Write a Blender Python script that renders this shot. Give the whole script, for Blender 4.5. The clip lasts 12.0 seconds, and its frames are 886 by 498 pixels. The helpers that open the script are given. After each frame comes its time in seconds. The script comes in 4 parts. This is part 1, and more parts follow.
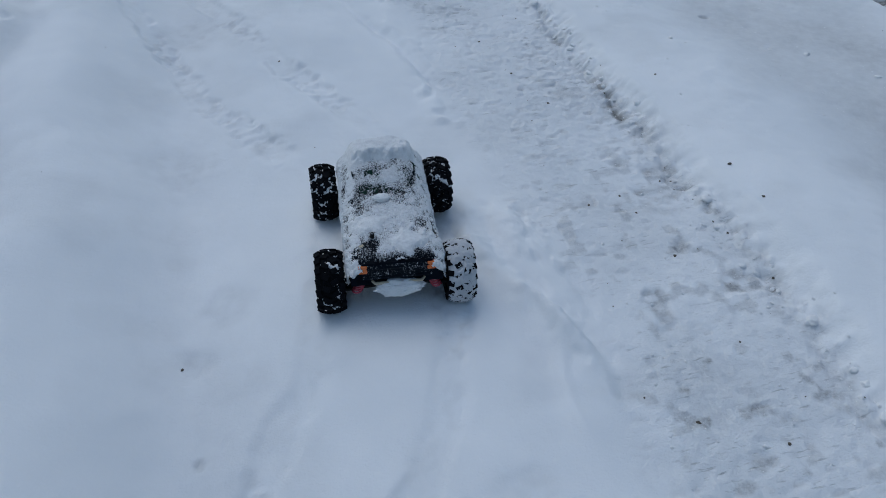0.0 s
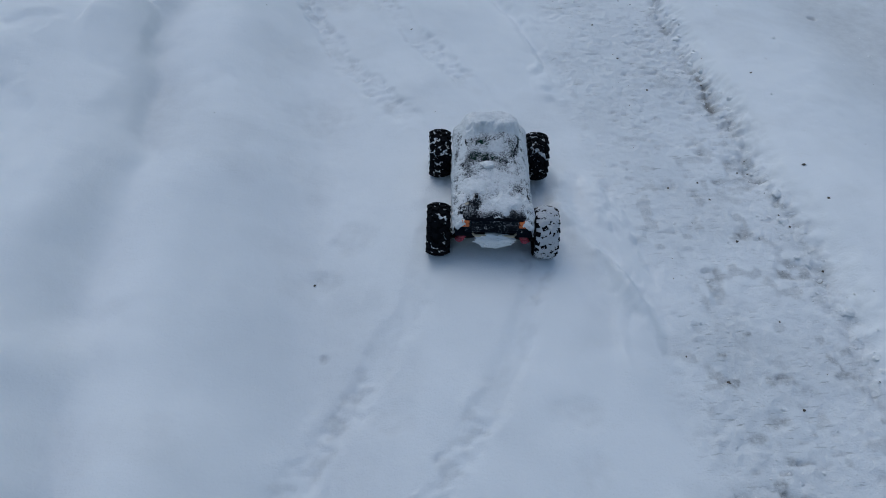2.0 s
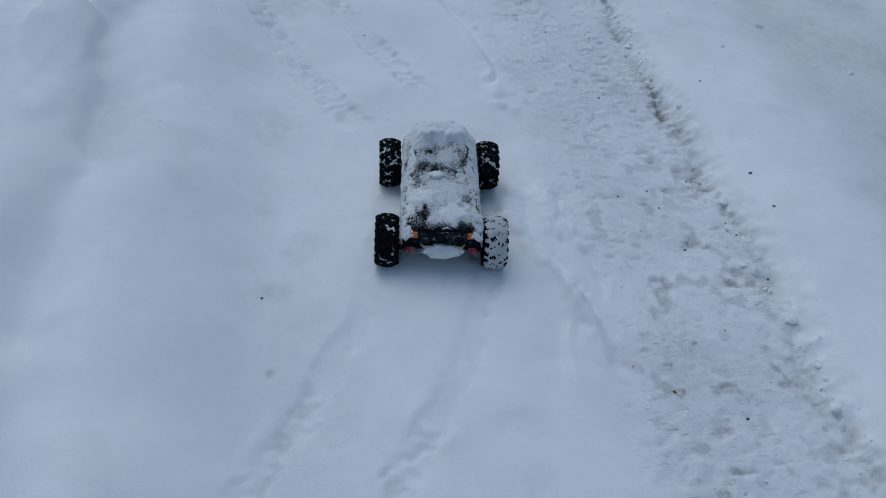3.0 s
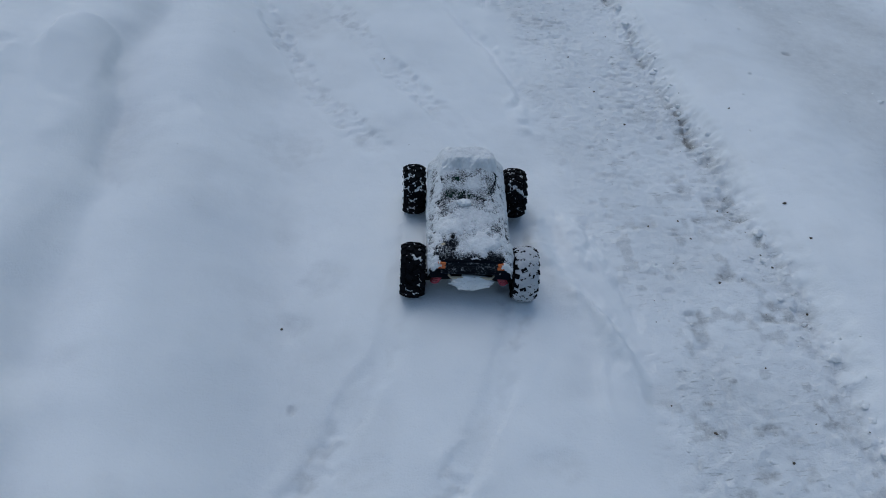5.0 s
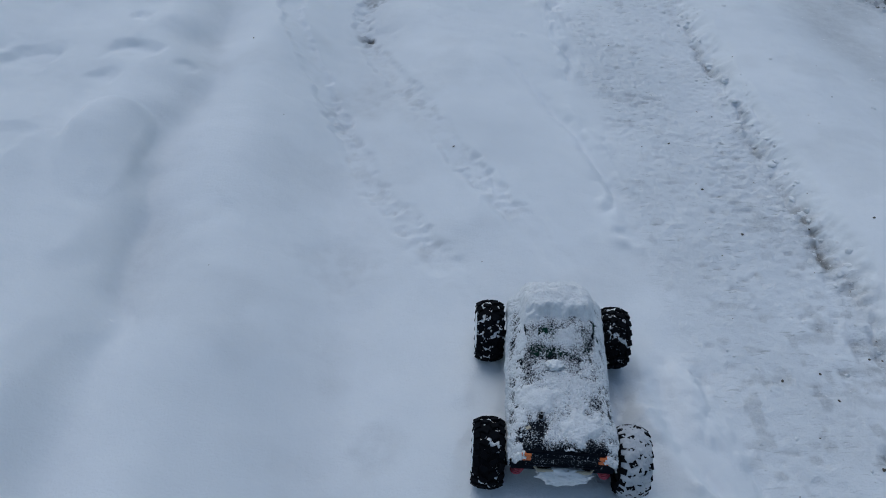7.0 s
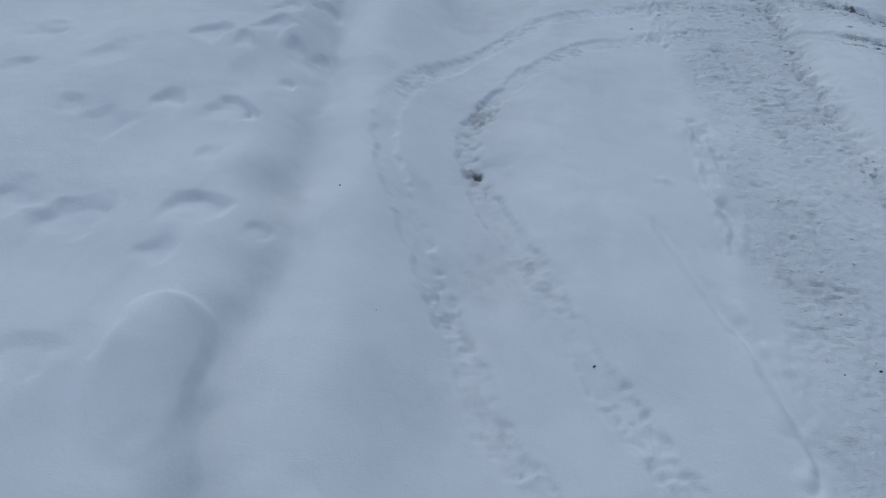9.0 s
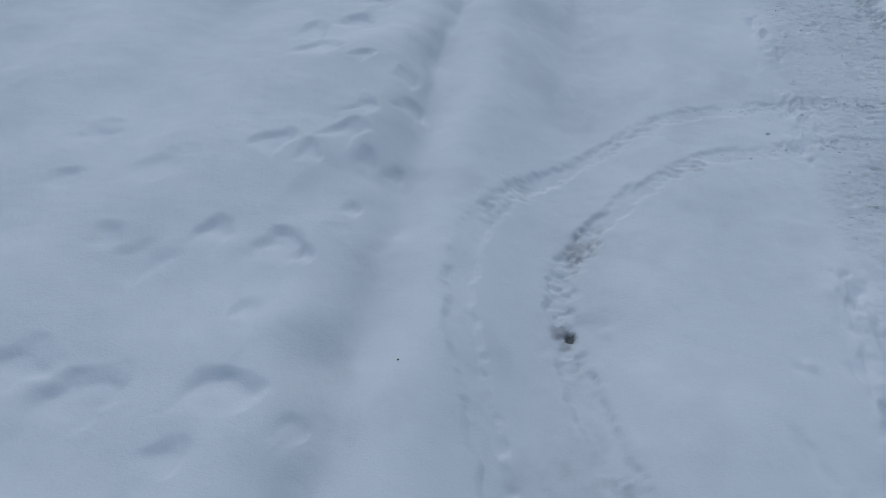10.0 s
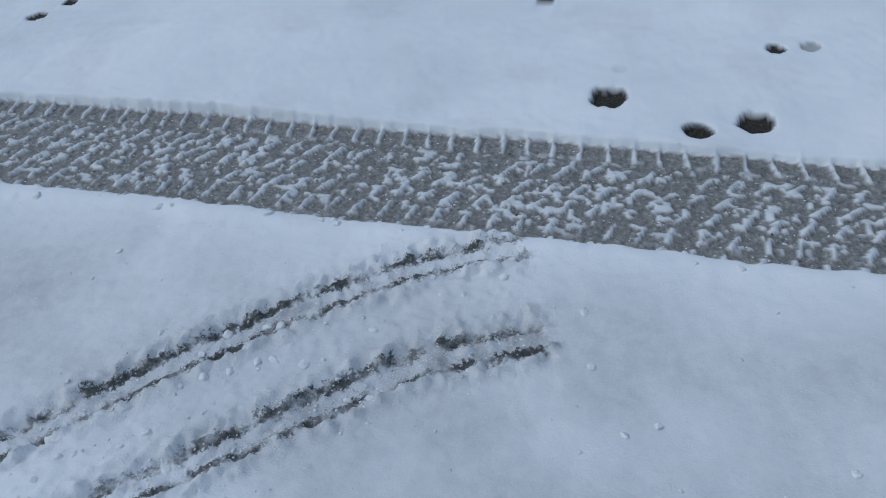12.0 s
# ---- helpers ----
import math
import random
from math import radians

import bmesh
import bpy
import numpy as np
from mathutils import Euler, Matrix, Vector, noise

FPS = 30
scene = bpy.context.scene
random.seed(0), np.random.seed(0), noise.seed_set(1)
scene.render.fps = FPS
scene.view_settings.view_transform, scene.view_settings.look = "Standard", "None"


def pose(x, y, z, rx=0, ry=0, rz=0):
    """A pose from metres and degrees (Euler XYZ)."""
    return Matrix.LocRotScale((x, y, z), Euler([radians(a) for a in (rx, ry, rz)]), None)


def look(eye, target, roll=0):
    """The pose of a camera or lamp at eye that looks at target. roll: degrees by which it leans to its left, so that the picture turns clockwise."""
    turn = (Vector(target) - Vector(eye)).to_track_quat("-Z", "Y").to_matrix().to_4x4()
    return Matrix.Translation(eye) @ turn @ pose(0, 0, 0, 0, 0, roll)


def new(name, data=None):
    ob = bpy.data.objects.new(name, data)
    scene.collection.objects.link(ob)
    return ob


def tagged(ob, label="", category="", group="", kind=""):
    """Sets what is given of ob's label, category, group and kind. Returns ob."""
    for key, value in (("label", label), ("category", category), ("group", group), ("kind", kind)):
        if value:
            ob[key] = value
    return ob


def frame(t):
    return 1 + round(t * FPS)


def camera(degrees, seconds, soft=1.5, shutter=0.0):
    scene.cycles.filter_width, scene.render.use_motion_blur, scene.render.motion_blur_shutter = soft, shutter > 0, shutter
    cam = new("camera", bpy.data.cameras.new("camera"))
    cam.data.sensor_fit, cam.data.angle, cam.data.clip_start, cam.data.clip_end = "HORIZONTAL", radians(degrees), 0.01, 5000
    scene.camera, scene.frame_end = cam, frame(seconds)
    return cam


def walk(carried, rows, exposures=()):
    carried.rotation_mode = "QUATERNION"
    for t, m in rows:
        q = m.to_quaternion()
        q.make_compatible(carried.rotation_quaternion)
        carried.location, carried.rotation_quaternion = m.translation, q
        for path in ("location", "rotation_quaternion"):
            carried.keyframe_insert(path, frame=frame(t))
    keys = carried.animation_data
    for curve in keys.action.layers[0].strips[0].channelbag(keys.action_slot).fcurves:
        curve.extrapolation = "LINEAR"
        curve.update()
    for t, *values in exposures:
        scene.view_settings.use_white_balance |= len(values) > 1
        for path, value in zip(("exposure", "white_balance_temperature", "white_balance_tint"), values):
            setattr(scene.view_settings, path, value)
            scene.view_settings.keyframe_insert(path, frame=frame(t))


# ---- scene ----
cam = camera(59.5, 12.0, soft=1.0)


PATH = [
    (0, (-0.039, -0.117, 1.08), (0.012, 1.404, -0.217), 2.2),
    (0.5, (-0.113, -0.074, 1.157), (-0.074, 1.46, -0.126), 2.7),
    (1, (-0.145, -0.158, 1.449), (-0.157, 1.389, 0.182), 2.5),
    (1.5, (-0.113, -0.185, 1.373), (-0.239, 1.329, 0.073), 2.0),
    (2, (-0.033, -0.336, 1.298), (-0.216, 1.079, -0.103), 2.6),
    (2.5, (-0.003, -0.331, 1.315), (-0.142, 1.075, -0.101), 3.9),
    (3, (0.005, -0.305, 1.311), (-0.095, 1.122, -0.087), 4.6),
    (3.2, (0.016, -0.308, 1.307), (-0.079, 1.125, -0.086), 4.5),
    (4.8, (-0.047, -0.259, 1.291), (-0.143, 1.2, -0.073), 5.2),
    (5, (-0.061, -0.252, 1.273), (-0.17, 1.214, -0.083), 5.0),
    (5.5, (-0.058, -0.257, 1.276), (-0.173, 1.2, -0.089), 3.9),
    (6, (-0.051, -0.09, 1.33), (-0.16, 1.38, -0.022), 3.4),
    (6.5, (-0.132, 0.168, 1.234), (-0.309, 1.648, -0.1), 3.5),
    (6.7, (-0.141, 0.168, 1.228), (-0.358, 1.651, -0.096), 2.9),
    (8.3, (-0.39, 0.502, 1.261), (-0.757, 1.948, -0.071), 2.0),
    (8.5, (-0.406, 0.577, 1.275), (-0.782, 2.026, -0.052), 1.8),
    (9, (-0.49, 0.829, 1.28), (-0.9, 2.284, -0.029), 1.3),
    (9.5, (-0.593, 1.194, 1.301), (-1.168, 2.619, 0.02), -0.9),
    (10, (-0.62, 1.36, 1.326), (-1.276, 2.745, 0.04), -2.1),
    (10.5, (-0.743, 1.576, 1.25), (-1.246, 2.995, -0.067), -2.1),
    (10.8, (-0.785, 1.871, 1.251), (-1.07, 3.327, -0.091), -1.1),
    (10.9, (-0.795, 1.936, 1.254), (-0.989, 3.43, -0.062), -0.6),
    (11, (-0.767, 2.109, 1.214), (-0.84, 3.624, -0.089), -0.0),
    (11.1, (-0.729, 2.23, 1.197), (-0.694, 3.773, -0.076), 0.5),
    (11.3, (-0.64, 2.509, 1.232), (-0.362, 4.032, -0.034), -0.6),
    (11.4, (-0.579, 2.622, 1.247), (-0.163, 4.113, -0.018), -0.8),
    (11.5, (-0.485, 2.713, 1.236), (0.065, 4.167, -0.023), -2.0),
    (11.6, (-0.374, 2.771, 1.227), (0.312, 4.16, -0.038), -3.2),
    (11.7, (-0.244, 2.82, 1.188), (0.594, 4.118, -0.081), -4.0),
    (11.8, (-0.149, 2.827, 1.189), (0.852, 3.983, -0.1), -4.7),
    (11.9, (-0.012, 2.806, 1.156), (1.139, 3.807, -0.138), -5.0),
    (12, (0.088, 2.765, 1.11), (1.398, 3.574, -0.166), -5.4),
]
walk(cam, [(t, look(eye, target, roll)) for t, eye, target, roll in PATH], exposures=((0, -0.13, 5600, 4), (5, -0.21, 5600, 4), (6.5, -0.16, 5600, 4), (8.5, -0.31, 5600, 4), (9.5, -0.30, 5600, 4), (10.2, -0.34, 5600, 4), (11, -0.31, 5600, 4), (11.5, -0.18, 5600, 4), (12, 0.05, 5600, 4)))

# ---- light: flat overcast winter daylight ----
world = bpy.data.worlds.new("overcast_sky")
scene.world = world
world.use_nodes = True
wn = world.node_tree
sky = wn.nodes.new("ShaderNodeTexSky")
sky.sky_type, sky.sun_disc = "NISHITA", False
sky.sun_elevation, sky.sun_rotation = radians(58), radians(-34)
sky.air_density, sky.dust_density = 1.6, 3.0
wn.links.new(sky.outputs[0], wn.nodes["Background"].inputs[0])
wn.nodes["Background"].inputs[1].default_value = 0.084
sun = new("sun", bpy.data.lights.new("sun", "SUN"))
sun.data.energy, sun.data.angle, sun.data.color = 0.40, radians(55), (1.0, 0.985, 0.97)
sun.matrix_world = look((-2.6, 3.9, 7.5), (0, 0, 0))


# All wheel marks run along one line across the place.
SLOPE = 0.26
LONG = math.hypot(1, SLOPE)


# ---- materials ----
def material(name):
    m = bpy.data.materials.new(name)
    m.use_nodes = True
    t = m.node_tree
    return m, t, t.nodes["Principled BSDF"]


def node(t, kind, **values):
    n = t.nodes.new(kind)
    for key, value in values.items():
        n.inputs[key.replace("_", " ")].default_value = value
    return n


def ramp(t, source, stops):
    r = t.nodes.new("ShaderNodeValToRGB")
    while len(r.color_ramp.elements) < len(stops):
        r.color_ramp.elements.new(0.5)
    for e, (at, colour) in zip(r.color_ramp.elements, stops):
        e.position, e.color = at, (*colour, 1)
    t.links.new(source, r.inputs[0])
    return r.outputs[0]


def bumped(t, bsdf, source, strength, distance, under=None):
    b = node(t, "ShaderNodeBump", Strength=strength, Distance=distance)
    t.links.new(source, b.inputs["Height"])
    if under is not None:
        t.links.new(under, b.inputs["Normal"])
    t.links.new(b.outputs[0], bsdf.inputs["Normal"])
    return b.outputs[0]


def noise_tex(t, scale, detail=4.0, rough=0.6):
    c = t.nodes.new("ShaderNodeTexCoord")
    n = node(t, "ShaderNodeTexNoise", Scale=scale, Detail=detail, Roughness=rough)
    t.links.new(c.outputs["Object"], n.inputs["Vector"])
    return n.outputs["Fac"]


def mixed(t, fac, a, b):
    m = t.nodes.new("ShaderNodeMix")
    m.data_type = "RGBA"
    for socket, v in ((m.inputs[0], fac), (m.inputs[6], a), (m.inputs[7], b)):
        if isinstance(v, (tuple, float, int)):
            socket.default_value = v
        else:
            t.links.new(v, socket)
    return m.outputs[2]


def simple(name, colours, rough, scale, bump=0.0, metallic=0.0):
    m, t, p = material(name)
    f = noise_tex(t, scale)
    t.links.new(ramp(t, f, [(0.3, colours[0]), (0.7, colours[1])]), p.inputs["Base Color"])
    p.inputs["Roughness"].default_value, p.inputs["Metallic"].default_value = rough, metallic
    p.inputs["Specular IOR Level"].default_value = 0.35 if metallic or colours[1][0] > 0.05 else 0.03
    if bump:
        bumped(t, p, noise_tex(t, scale * 3), 1.0, bump)
    return m


def snow_ground_material():
    """Fresh snow, packed dirty snow, shade painted grey in the troughs, and bare wet slush, by the shape that wheels
    left in the sheet.
    """
    m, t, p = material("snow_ground")
    slush = t.nodes.new("ShaderNodeAttribute")
    slush.attribute_name = "slush"
    dirt_shade = t.nodes.new("ShaderNodeAttribute")
    dirt_shade.attribute_name = "dirt_shade"
    earth = t.nodes.new("ShaderNodeAttribute")
    earth.attribute_name = "earth"
    packed = t.nodes.new("ShaderNodeAttribute")
    packed.attribute_name = "packed"
    place = t.nodes.new("ShaderNodeTexCoord")
    parts = t.nodes.new("ShaderNodeCombineXYZ")
    for k, way in enumerate(((24 / LONG, 24 * SLOPE / LONG, 0), (-130 * SLOPE / LONG, 130 / LONG, 0))):
        dot = t.nodes.new("ShaderNodeVectorMath")
        dot.operation = "DOT_PRODUCT"
        dot.inputs[1].default_value = way
        t.links.new(place.outputs["Object"], dot.inputs[0])
        t.links.new(dot.outputs["Value"], parts.inputs[k])
    dashes = node(t, "ShaderNodeTexNoise", Scale=1.0, Detail=3.0, Roughness=0.6)
    t.links.new(parts.outputs[0], dashes.inputs["Vector"])
    marks = ramp(t, dashes.outputs["Fac"], [(0.59, (0, 0, 0)), (0.67, (1, 1, 1))])
    patchy = ramp(t, noise_tex(t, 9, 4), [(0.42, (0.06, 0.06, 0.06)), (0.64, (1, 1, 1))])
    lane_marks = mixed(t, packed.outputs["Fac"], (0, 0, 0, 1), mixed(t, marks, (0, 0, 0, 1), patchy))
    soft = ramp(t, noise_tex(t, 2.2, 3), [(0.30, (0.79, 0.81, 0.84)), (0.70, (0.91, 0.92, 0.94))])
    fine = noise_tex(t, 60, 6, 0.7)
    grit = noise_tex(t, 240, 3, 0.7)
    wet = ramp(t, noise_tex(t, 85, 6, 0.75), [(0.30, (0.075, 0.072, 0.066)), (0.45, (0.19, 0.182, 0.168)), (0.58, (0.28, 0.272, 0.258)), (0.70, (0.5, 0.5, 0.49))])
    grey = ramp(t, noise_tex(t, 95, 5, 0.75), [(0.34, (0.15, 0.15, 0.152)), (0.48, (0.38, 0.383, 0.39)), (0.66, (0.66, 0.667, 0.68))])
    dull = ramp(t, noise_tex(t, 30, 5, 0.7), [(0.3, (0.30, 0.303, 0.31)), (0.7, (0.55, 0.556, 0.567))])
    c = mixed(t, dirt_shade.outputs["Fac"], soft, mixed(t, packed.outputs["Fac"], dull, grey))
    faint = t.nodes.new("ShaderNodeMath")
    faint.operation = "MULTIPLY"
    faint.inputs[1].default_value = 0.60
    t.links.new(lane_marks, faint.inputs[0])
    c = mixed(t, faint.outputs[0], c, (0.30, 0.305, 0.305, 1))
    c = mixed(t, slush.outputs["Fac"], c, wet)
    rut = t.nodes.new("ShaderNodeAttribute")
    rut.attribute_name = "rut"
    fresh = t.nodes.new("ShaderNodeAttribute")
    fresh.attribute_name = "fresh"

    def sums(op, a, b):
        n = t.nodes.new("ShaderNodeMath")
        n.operation = op
        for socket, v in zip(n.inputs, (a, b)):
            if isinstance(v, float):
                socket.default_value = v
            else:
                t.links.new(v, socket)
        return n.outputs[0]

    ragged = sums("MULTIPLY", sums("SUBTRACT", noise_tex(t, 75, 6, 0.8), 0.5), 0.075)
    off = sums("ABSOLUTE", sums("SUBTRACT", sums("ADD", rut.outputs["Fac"], ragged), 0.027), 0.0)
    strip = ramp(t, sums("MULTIPLY", off, 40.0), [(0.28, (1, 1, 1)), (0.52, (0, 0, 0))])
    gaps = ramp(t, noise_tex(t, 17, 4, 0.65), [(0.40, (0, 0, 0)), (0.56, (1, 1, 1))])
    bare = sums("MULTIPLY", sums("MULTIPLY", strip, gaps), fresh.outputs["Fac"])
    c = mixed(t, bare, c, wet)
    c = mixed(t, sums("MULTIPLY", bare, 0.72), c, (0.030, 0.036, 0.039, 1))
    soil = ramp(t, noise_tex(t, 130, 5, 0.7), [(0.35, (0.012, 0.011, 0.009)), (0.6, (0.05, 0.044, 0.033)), (0.75, (0.16, 0.14, 0.10))])
    c = mixed(t, earth.outputs["Fac"], c, soil)
    t.links.new(c, p.inputs["Base Color"])
    r = t.nodes.new("ShaderNodeMapRange")
    r.inputs[3].default_value, r.inputs[4].default_value = 0.75, 0.4
    t.links.new(slush.outputs["Fac"], r.inputs[0])
    t.links.new(r.outputs[0], p.inputs["Roughness"])
    p.inputs["Specular IOR Level"].default_value = 0.3
    trodden = sums("ADD", sums("MULTIPLY", packed.outputs["Fac"], 0.75), sums("ADD", sums("MULTIPLY", fresh.outputs["Fac"], 0.7), 0.55))
    first = bumped(t, p, sums("MULTIPLY", fine, trodden), 0.5, 0.006)
    second = bumped(t, p, sums("MULTIPLY", grit, trodden), 0.5, 0.0022, first)
    upside = t.nodes.new("ShaderNodeInvert")
    t.links.new(lane_marks, upside.inputs["Color"])
    bumped(t, p, upside.outputs[0], 0.5, 0.004, second)
    return m


def snow_material(name, scale=160, tint=(0.9, 0.91, 0.93), scatter=0.6):
    m, t, p = material(name)
    dull = tuple(0.9 * v for v in tint)
    t.links.new(ramp(t, noise_tex(t, scale * 0.2), [(0.3, dull), (0.7, tint)]), p.inputs["Base Color"])
    p.inputs["Roughness"].default_value = 0.7
    p.inputs["Specular IOR Level"].default_value = 0.3
    p.inputs["Subsurface Weight"].default_value = scatter
    p.inputs["Subsurface Radius"].default_value = (1.0, 1.0, 1.0)
    p.inputs["Subsurface Scale"].default_value = 0.006
    bumped(t, p, noise_tex(t, scale * 3, 5, 0.7), 0.9, 0.0022)
    return m


SNOW_GROUND = snow_ground_material()
SNOW = snow_material("caked_snow")
LOOSE = snow_material("loose_snow", 160, (0.93, 0.935, 0.95), 0.0)
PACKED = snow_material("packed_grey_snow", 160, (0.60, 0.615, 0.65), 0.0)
CLOD = snow_material("clod_snow", 1.6, (0.94, 0.945, 0.955), 0.0)
RUBBER = simple("tyre_rubber", [(0.003, 0.0035, 0.0048), (0.008, 0.009, 0.012)], 0.7, 90, 0.0008)
PAINT = simple("dark_body_paint", [(0.002, 0.004, 0.008), (0.006, 0.010, 0.018)], 0.45, 30)
GLASS = simple("dark_green_window", [(0.003, 0.012, 0.009), (0.008, 0.04, 0.028)], 0.3, 40)
PLASTIC = simple("black_plastic", [(0.012, 0.012, 0.013), (0.03, 0.03, 0.03)], 0.5, 80)
ORANGE = simple("orange_lens", [(0.55, 0.12, 0.03), (0.75, 0.22, 0.06)], 0.25, 200)
RED = simple("red_coated_steel", [(0.30, 0.03, 0.05), (0.62, 0.13, 0.17)], 0.4, 150)
CREAM = simple("cream_plastic", [(0.42, 0.36, 0.26), (0.55, 0.48, 0.36)], 0.5, 120)
STEEL = simple("dull_steel", [(0.25, 0.25, 0.26), (0.4, 0.4, 0.41)], 0.4, 120, 0, 0.9)
EARTH = simple("damp_earth", [(0.05, 0.042, 0.033), (0.18, 0.15, 0.12)], 0.8, 260, 0.001)


# ---- numeric noise for the relief ----
def lattice(ix, iy, seed):
    h = (ix.astype(np.int64) * 374761393 + iy.astype(np.int64) * 668265263 + seed * 2147483647 + 1013904223) & 0x7FFFFFFF
    h = ((h ^ (h >> 13)) * 1274126177) & 0x7FFFFFFF
    return ((h ^ (h >> 16)) & 0xFFFFFF) / float(0xFFFFFF)


def value_noise(x, y, seed=0):
    """Smooth noise from -1 to 1."""
    fx, fy = np.floor(x), np.floor(y)
    u, v = x - fx, y - fy
    u, v = u * u * u * (u * (6 * u - 15) + 10), v * v * v * (v * (6 * v - 15) + 10)
    a, b = lattice(fx, fy, seed), lattice(fx + 1, fy, seed)
    c, d = lattice(fx, fy + 1, seed), lattice(fx + 1, fy + 1, seed)
    return 2 * ((a * (1 - u) + b * u) * (1 - v) + (c * (1 - u) + d * u) * v) - 1


def fbm(x, y, octaves=4, seed=0, gain=0.5):
    total, amp = 0.0, 1.0
    for k in range(octaves):
        total = total + amp * value_noise(x * 2**k + 17.3 * k, y * 2**k - 9.1 * k, seed + k)
        amp *= gain
    return total


def smooth(a, b, v):
    s = np.clip((v - a) / (b - a), 0, 1)
    return s * s * (3 - 2 * s)


def bell(v, width):
    return np.exp(-((v / width) ** 2))


# ---- the snowy lane: all wheel marks run along one line ----


def to_lane(x, y):
    """q: across the lane, to the right; s: along it."""
    return (x + SLOPE * y) / LONG, (y - SLOPE * x) / LONG


def from_lane(q, s):
    return (q - SLOPE * s) / LONG, (s + SLOPE * q) / LONG


def smooth_path(points, n=400):
    """A smooth line through the points, with its arc length."""
    p = np.array(points, float)
    d = np.r_[0, np.cumsum(np.hypot(*np.diff(p, axis=0).T))]
    t = np.linspace(0, d[-1], n)
    line = np.stack([np.interp(t, d, p[:, k]) for k in (0, 1)], 1)
    kernel = np.hanning(31) / np.hanning(31).sum()
    pad = np.pad(line, ((15, 15), (0, 0)), mode="reflect", reflect_type="odd")
    return np.stack([np.convolve(pad[:, k], kernel, "valid") for k in (0, 1)], 1), t


# The line of the truck's middle: behind it, and the loop that it drove ahead.
BEHIND = smooth_path([(-0.56, -0.5), (-0.36, 0.0), (-0.25, 0.32), (-0.16, 0.585), (-0.105, 0.78), (-0.10, 0.95), (-0.116, 1.15)])
LOOP = smooth_path([(-0.125, 1.33), (-0.20, 1.455), (-0.288, 1.56), (-0.423, 1.71), (-0.573, 1.88), (-0.698, 2.09), (-0.838, 2.29), (-0.968, 2.49), (-1.066, 2.665),
                    (-1.115, 2.85), (-1.08, 3.1), (-0.998, 3.295), (-0.832, 3.56), (-0.585, 3.74), (-0.35, 3.86), (-0.09, 3.915),
                    (0.147, 3.857), (0.433, 3.760), (0.606, 3.664), (0.746, 3.584), (0.904, 3.485), (1.032, 3.368), (1.166, 3.19)], 900)


def beside(path, x, y):
    """Signed distance from a path (right positive), and the way along it, for the points near it; far ones get 9."""
    line, along = path
    away, way = np.full(x.shape, 9.0), np.zeros(x.shape)
    near = (x > line[:, 0].min() - 0.3) & (x < line[:, 0].max() + 0.3) & (y > line[:, 1].min() - 0.3) & (y < line[:, 1].max() + 0.3)
    px, py = x[near], y[near]
    turn = np.gradient(line, axis=0)
    turn /= np.hypot(turn[:, 0], turn[:, 1])[:, None]
    out, got = np.full(px.shape, 9.0), np.zeros(px.shape)
    for i in range(0, len(px), 20000):
        dx, dy = px[i : i + 20000, None] - line[None, :, 0], py[i : i + 20000, None] - line[None, :, 1]
        k = (dx * dx + dy * dy).argmin(1)
        r = np.arange(len(k))
        side = dx[r, k] * turn[k, 1] - dy[r, k] * turn[k, 0]
        far = np.hypot(dx[r, k], dy[r, k])
        out[i : i + 20000] = np.where(far < 0.3, np.sign(side) * far, 9.0)
        got[i : i + 20000] = along[k]
    away[near], way[near] = out, got
    return away, way


HOLLOWS = [  # old foot holes in the bank: x, y, radius, depth
    (-1.72, 1.99, 0.078, 0.042), (-1.46, 2.12, 0.060, 0.040), (-1.89, 2.00, 0.066, 0.040), (-2.40, 2.77, 0.060, 0.034), (-2.08, 2.68, 0.075, 0.026),
    (-1.79, 2.52, 0.048, 0.036), (-1.62, 2.56, 0.056, 0.040), (-1.56, 2.54, 0.028, 0.034), (-1.69, 3.04, 0.048, 0.042), (-1.715, 3.455, 0.045, 0.038),
    (-1.62, 3.30, 0.040, 0.034), (-1.85, 2.90, 0.046, 0.034), (-2.00, 2.38, 0.044, 0.030), (-1.47, 1.93, 0.040, 0.020), (-2.14, 3.59, 0.052, 0.034),
    (-1.526, 2.99, 0.026, 0.026), (-1.87, 2.36, 0.070, 0.022), (-1.745, 2.91, 0.036, 0.030), (-1.60, 2.97, 0.028, 0.028), (-2.31, 2.54, 0.040, 0.028),
    (-1.72, 3.18, 0.042, 0.038), (-2.04, 3.45, 0.066, 0.034), (-1.866, 3.45, 0.038, 0.032), (-1.546, 2.77, 0.028, 0.026), (-1.55, 2.31, 0.044, 0.024),
    (-2.05, 3.96, 0.050, 0.036), (-2.045, 3.73, 0.056, 0.036), (-1.30, 2.09, 0.034, 0.022), (-0.934, 1.50, 0.062, 0.012), (-1.52, 1.55, 0.08, 0.026),
    (-1.40, 1.22, 0.08, 0.026), (-0.86, 2.70, 0.075, 0.020)]
PAW_PRINTS = [  # holes down to the wet ground: x, y, radius, depth
    (1.938, 3.331, 0.046, 0.05), (1.871, 3.070, 0.036, 0.05), (1.958, 2.944, 0.044, 0.05), (2.345, 2.973, 0.026, 0.035), (2.393, 2.886, 0.026, 0.022),
    (1.764, 5.460, 0.034, 0.035), (1.909, 5.450, 0.03, 0.03), (2.519, 3.757, 0.032, 0.035), (2.093, 3.351, 0.024, 0.01), (-0.905, 2.665, 0.015, 0.026),
    (0.696, 3.07, 0.014, 0.008), (0.87, 2.307, 0.014, 0.015), (-0.40, 0.625, 0.011, 0.012)]


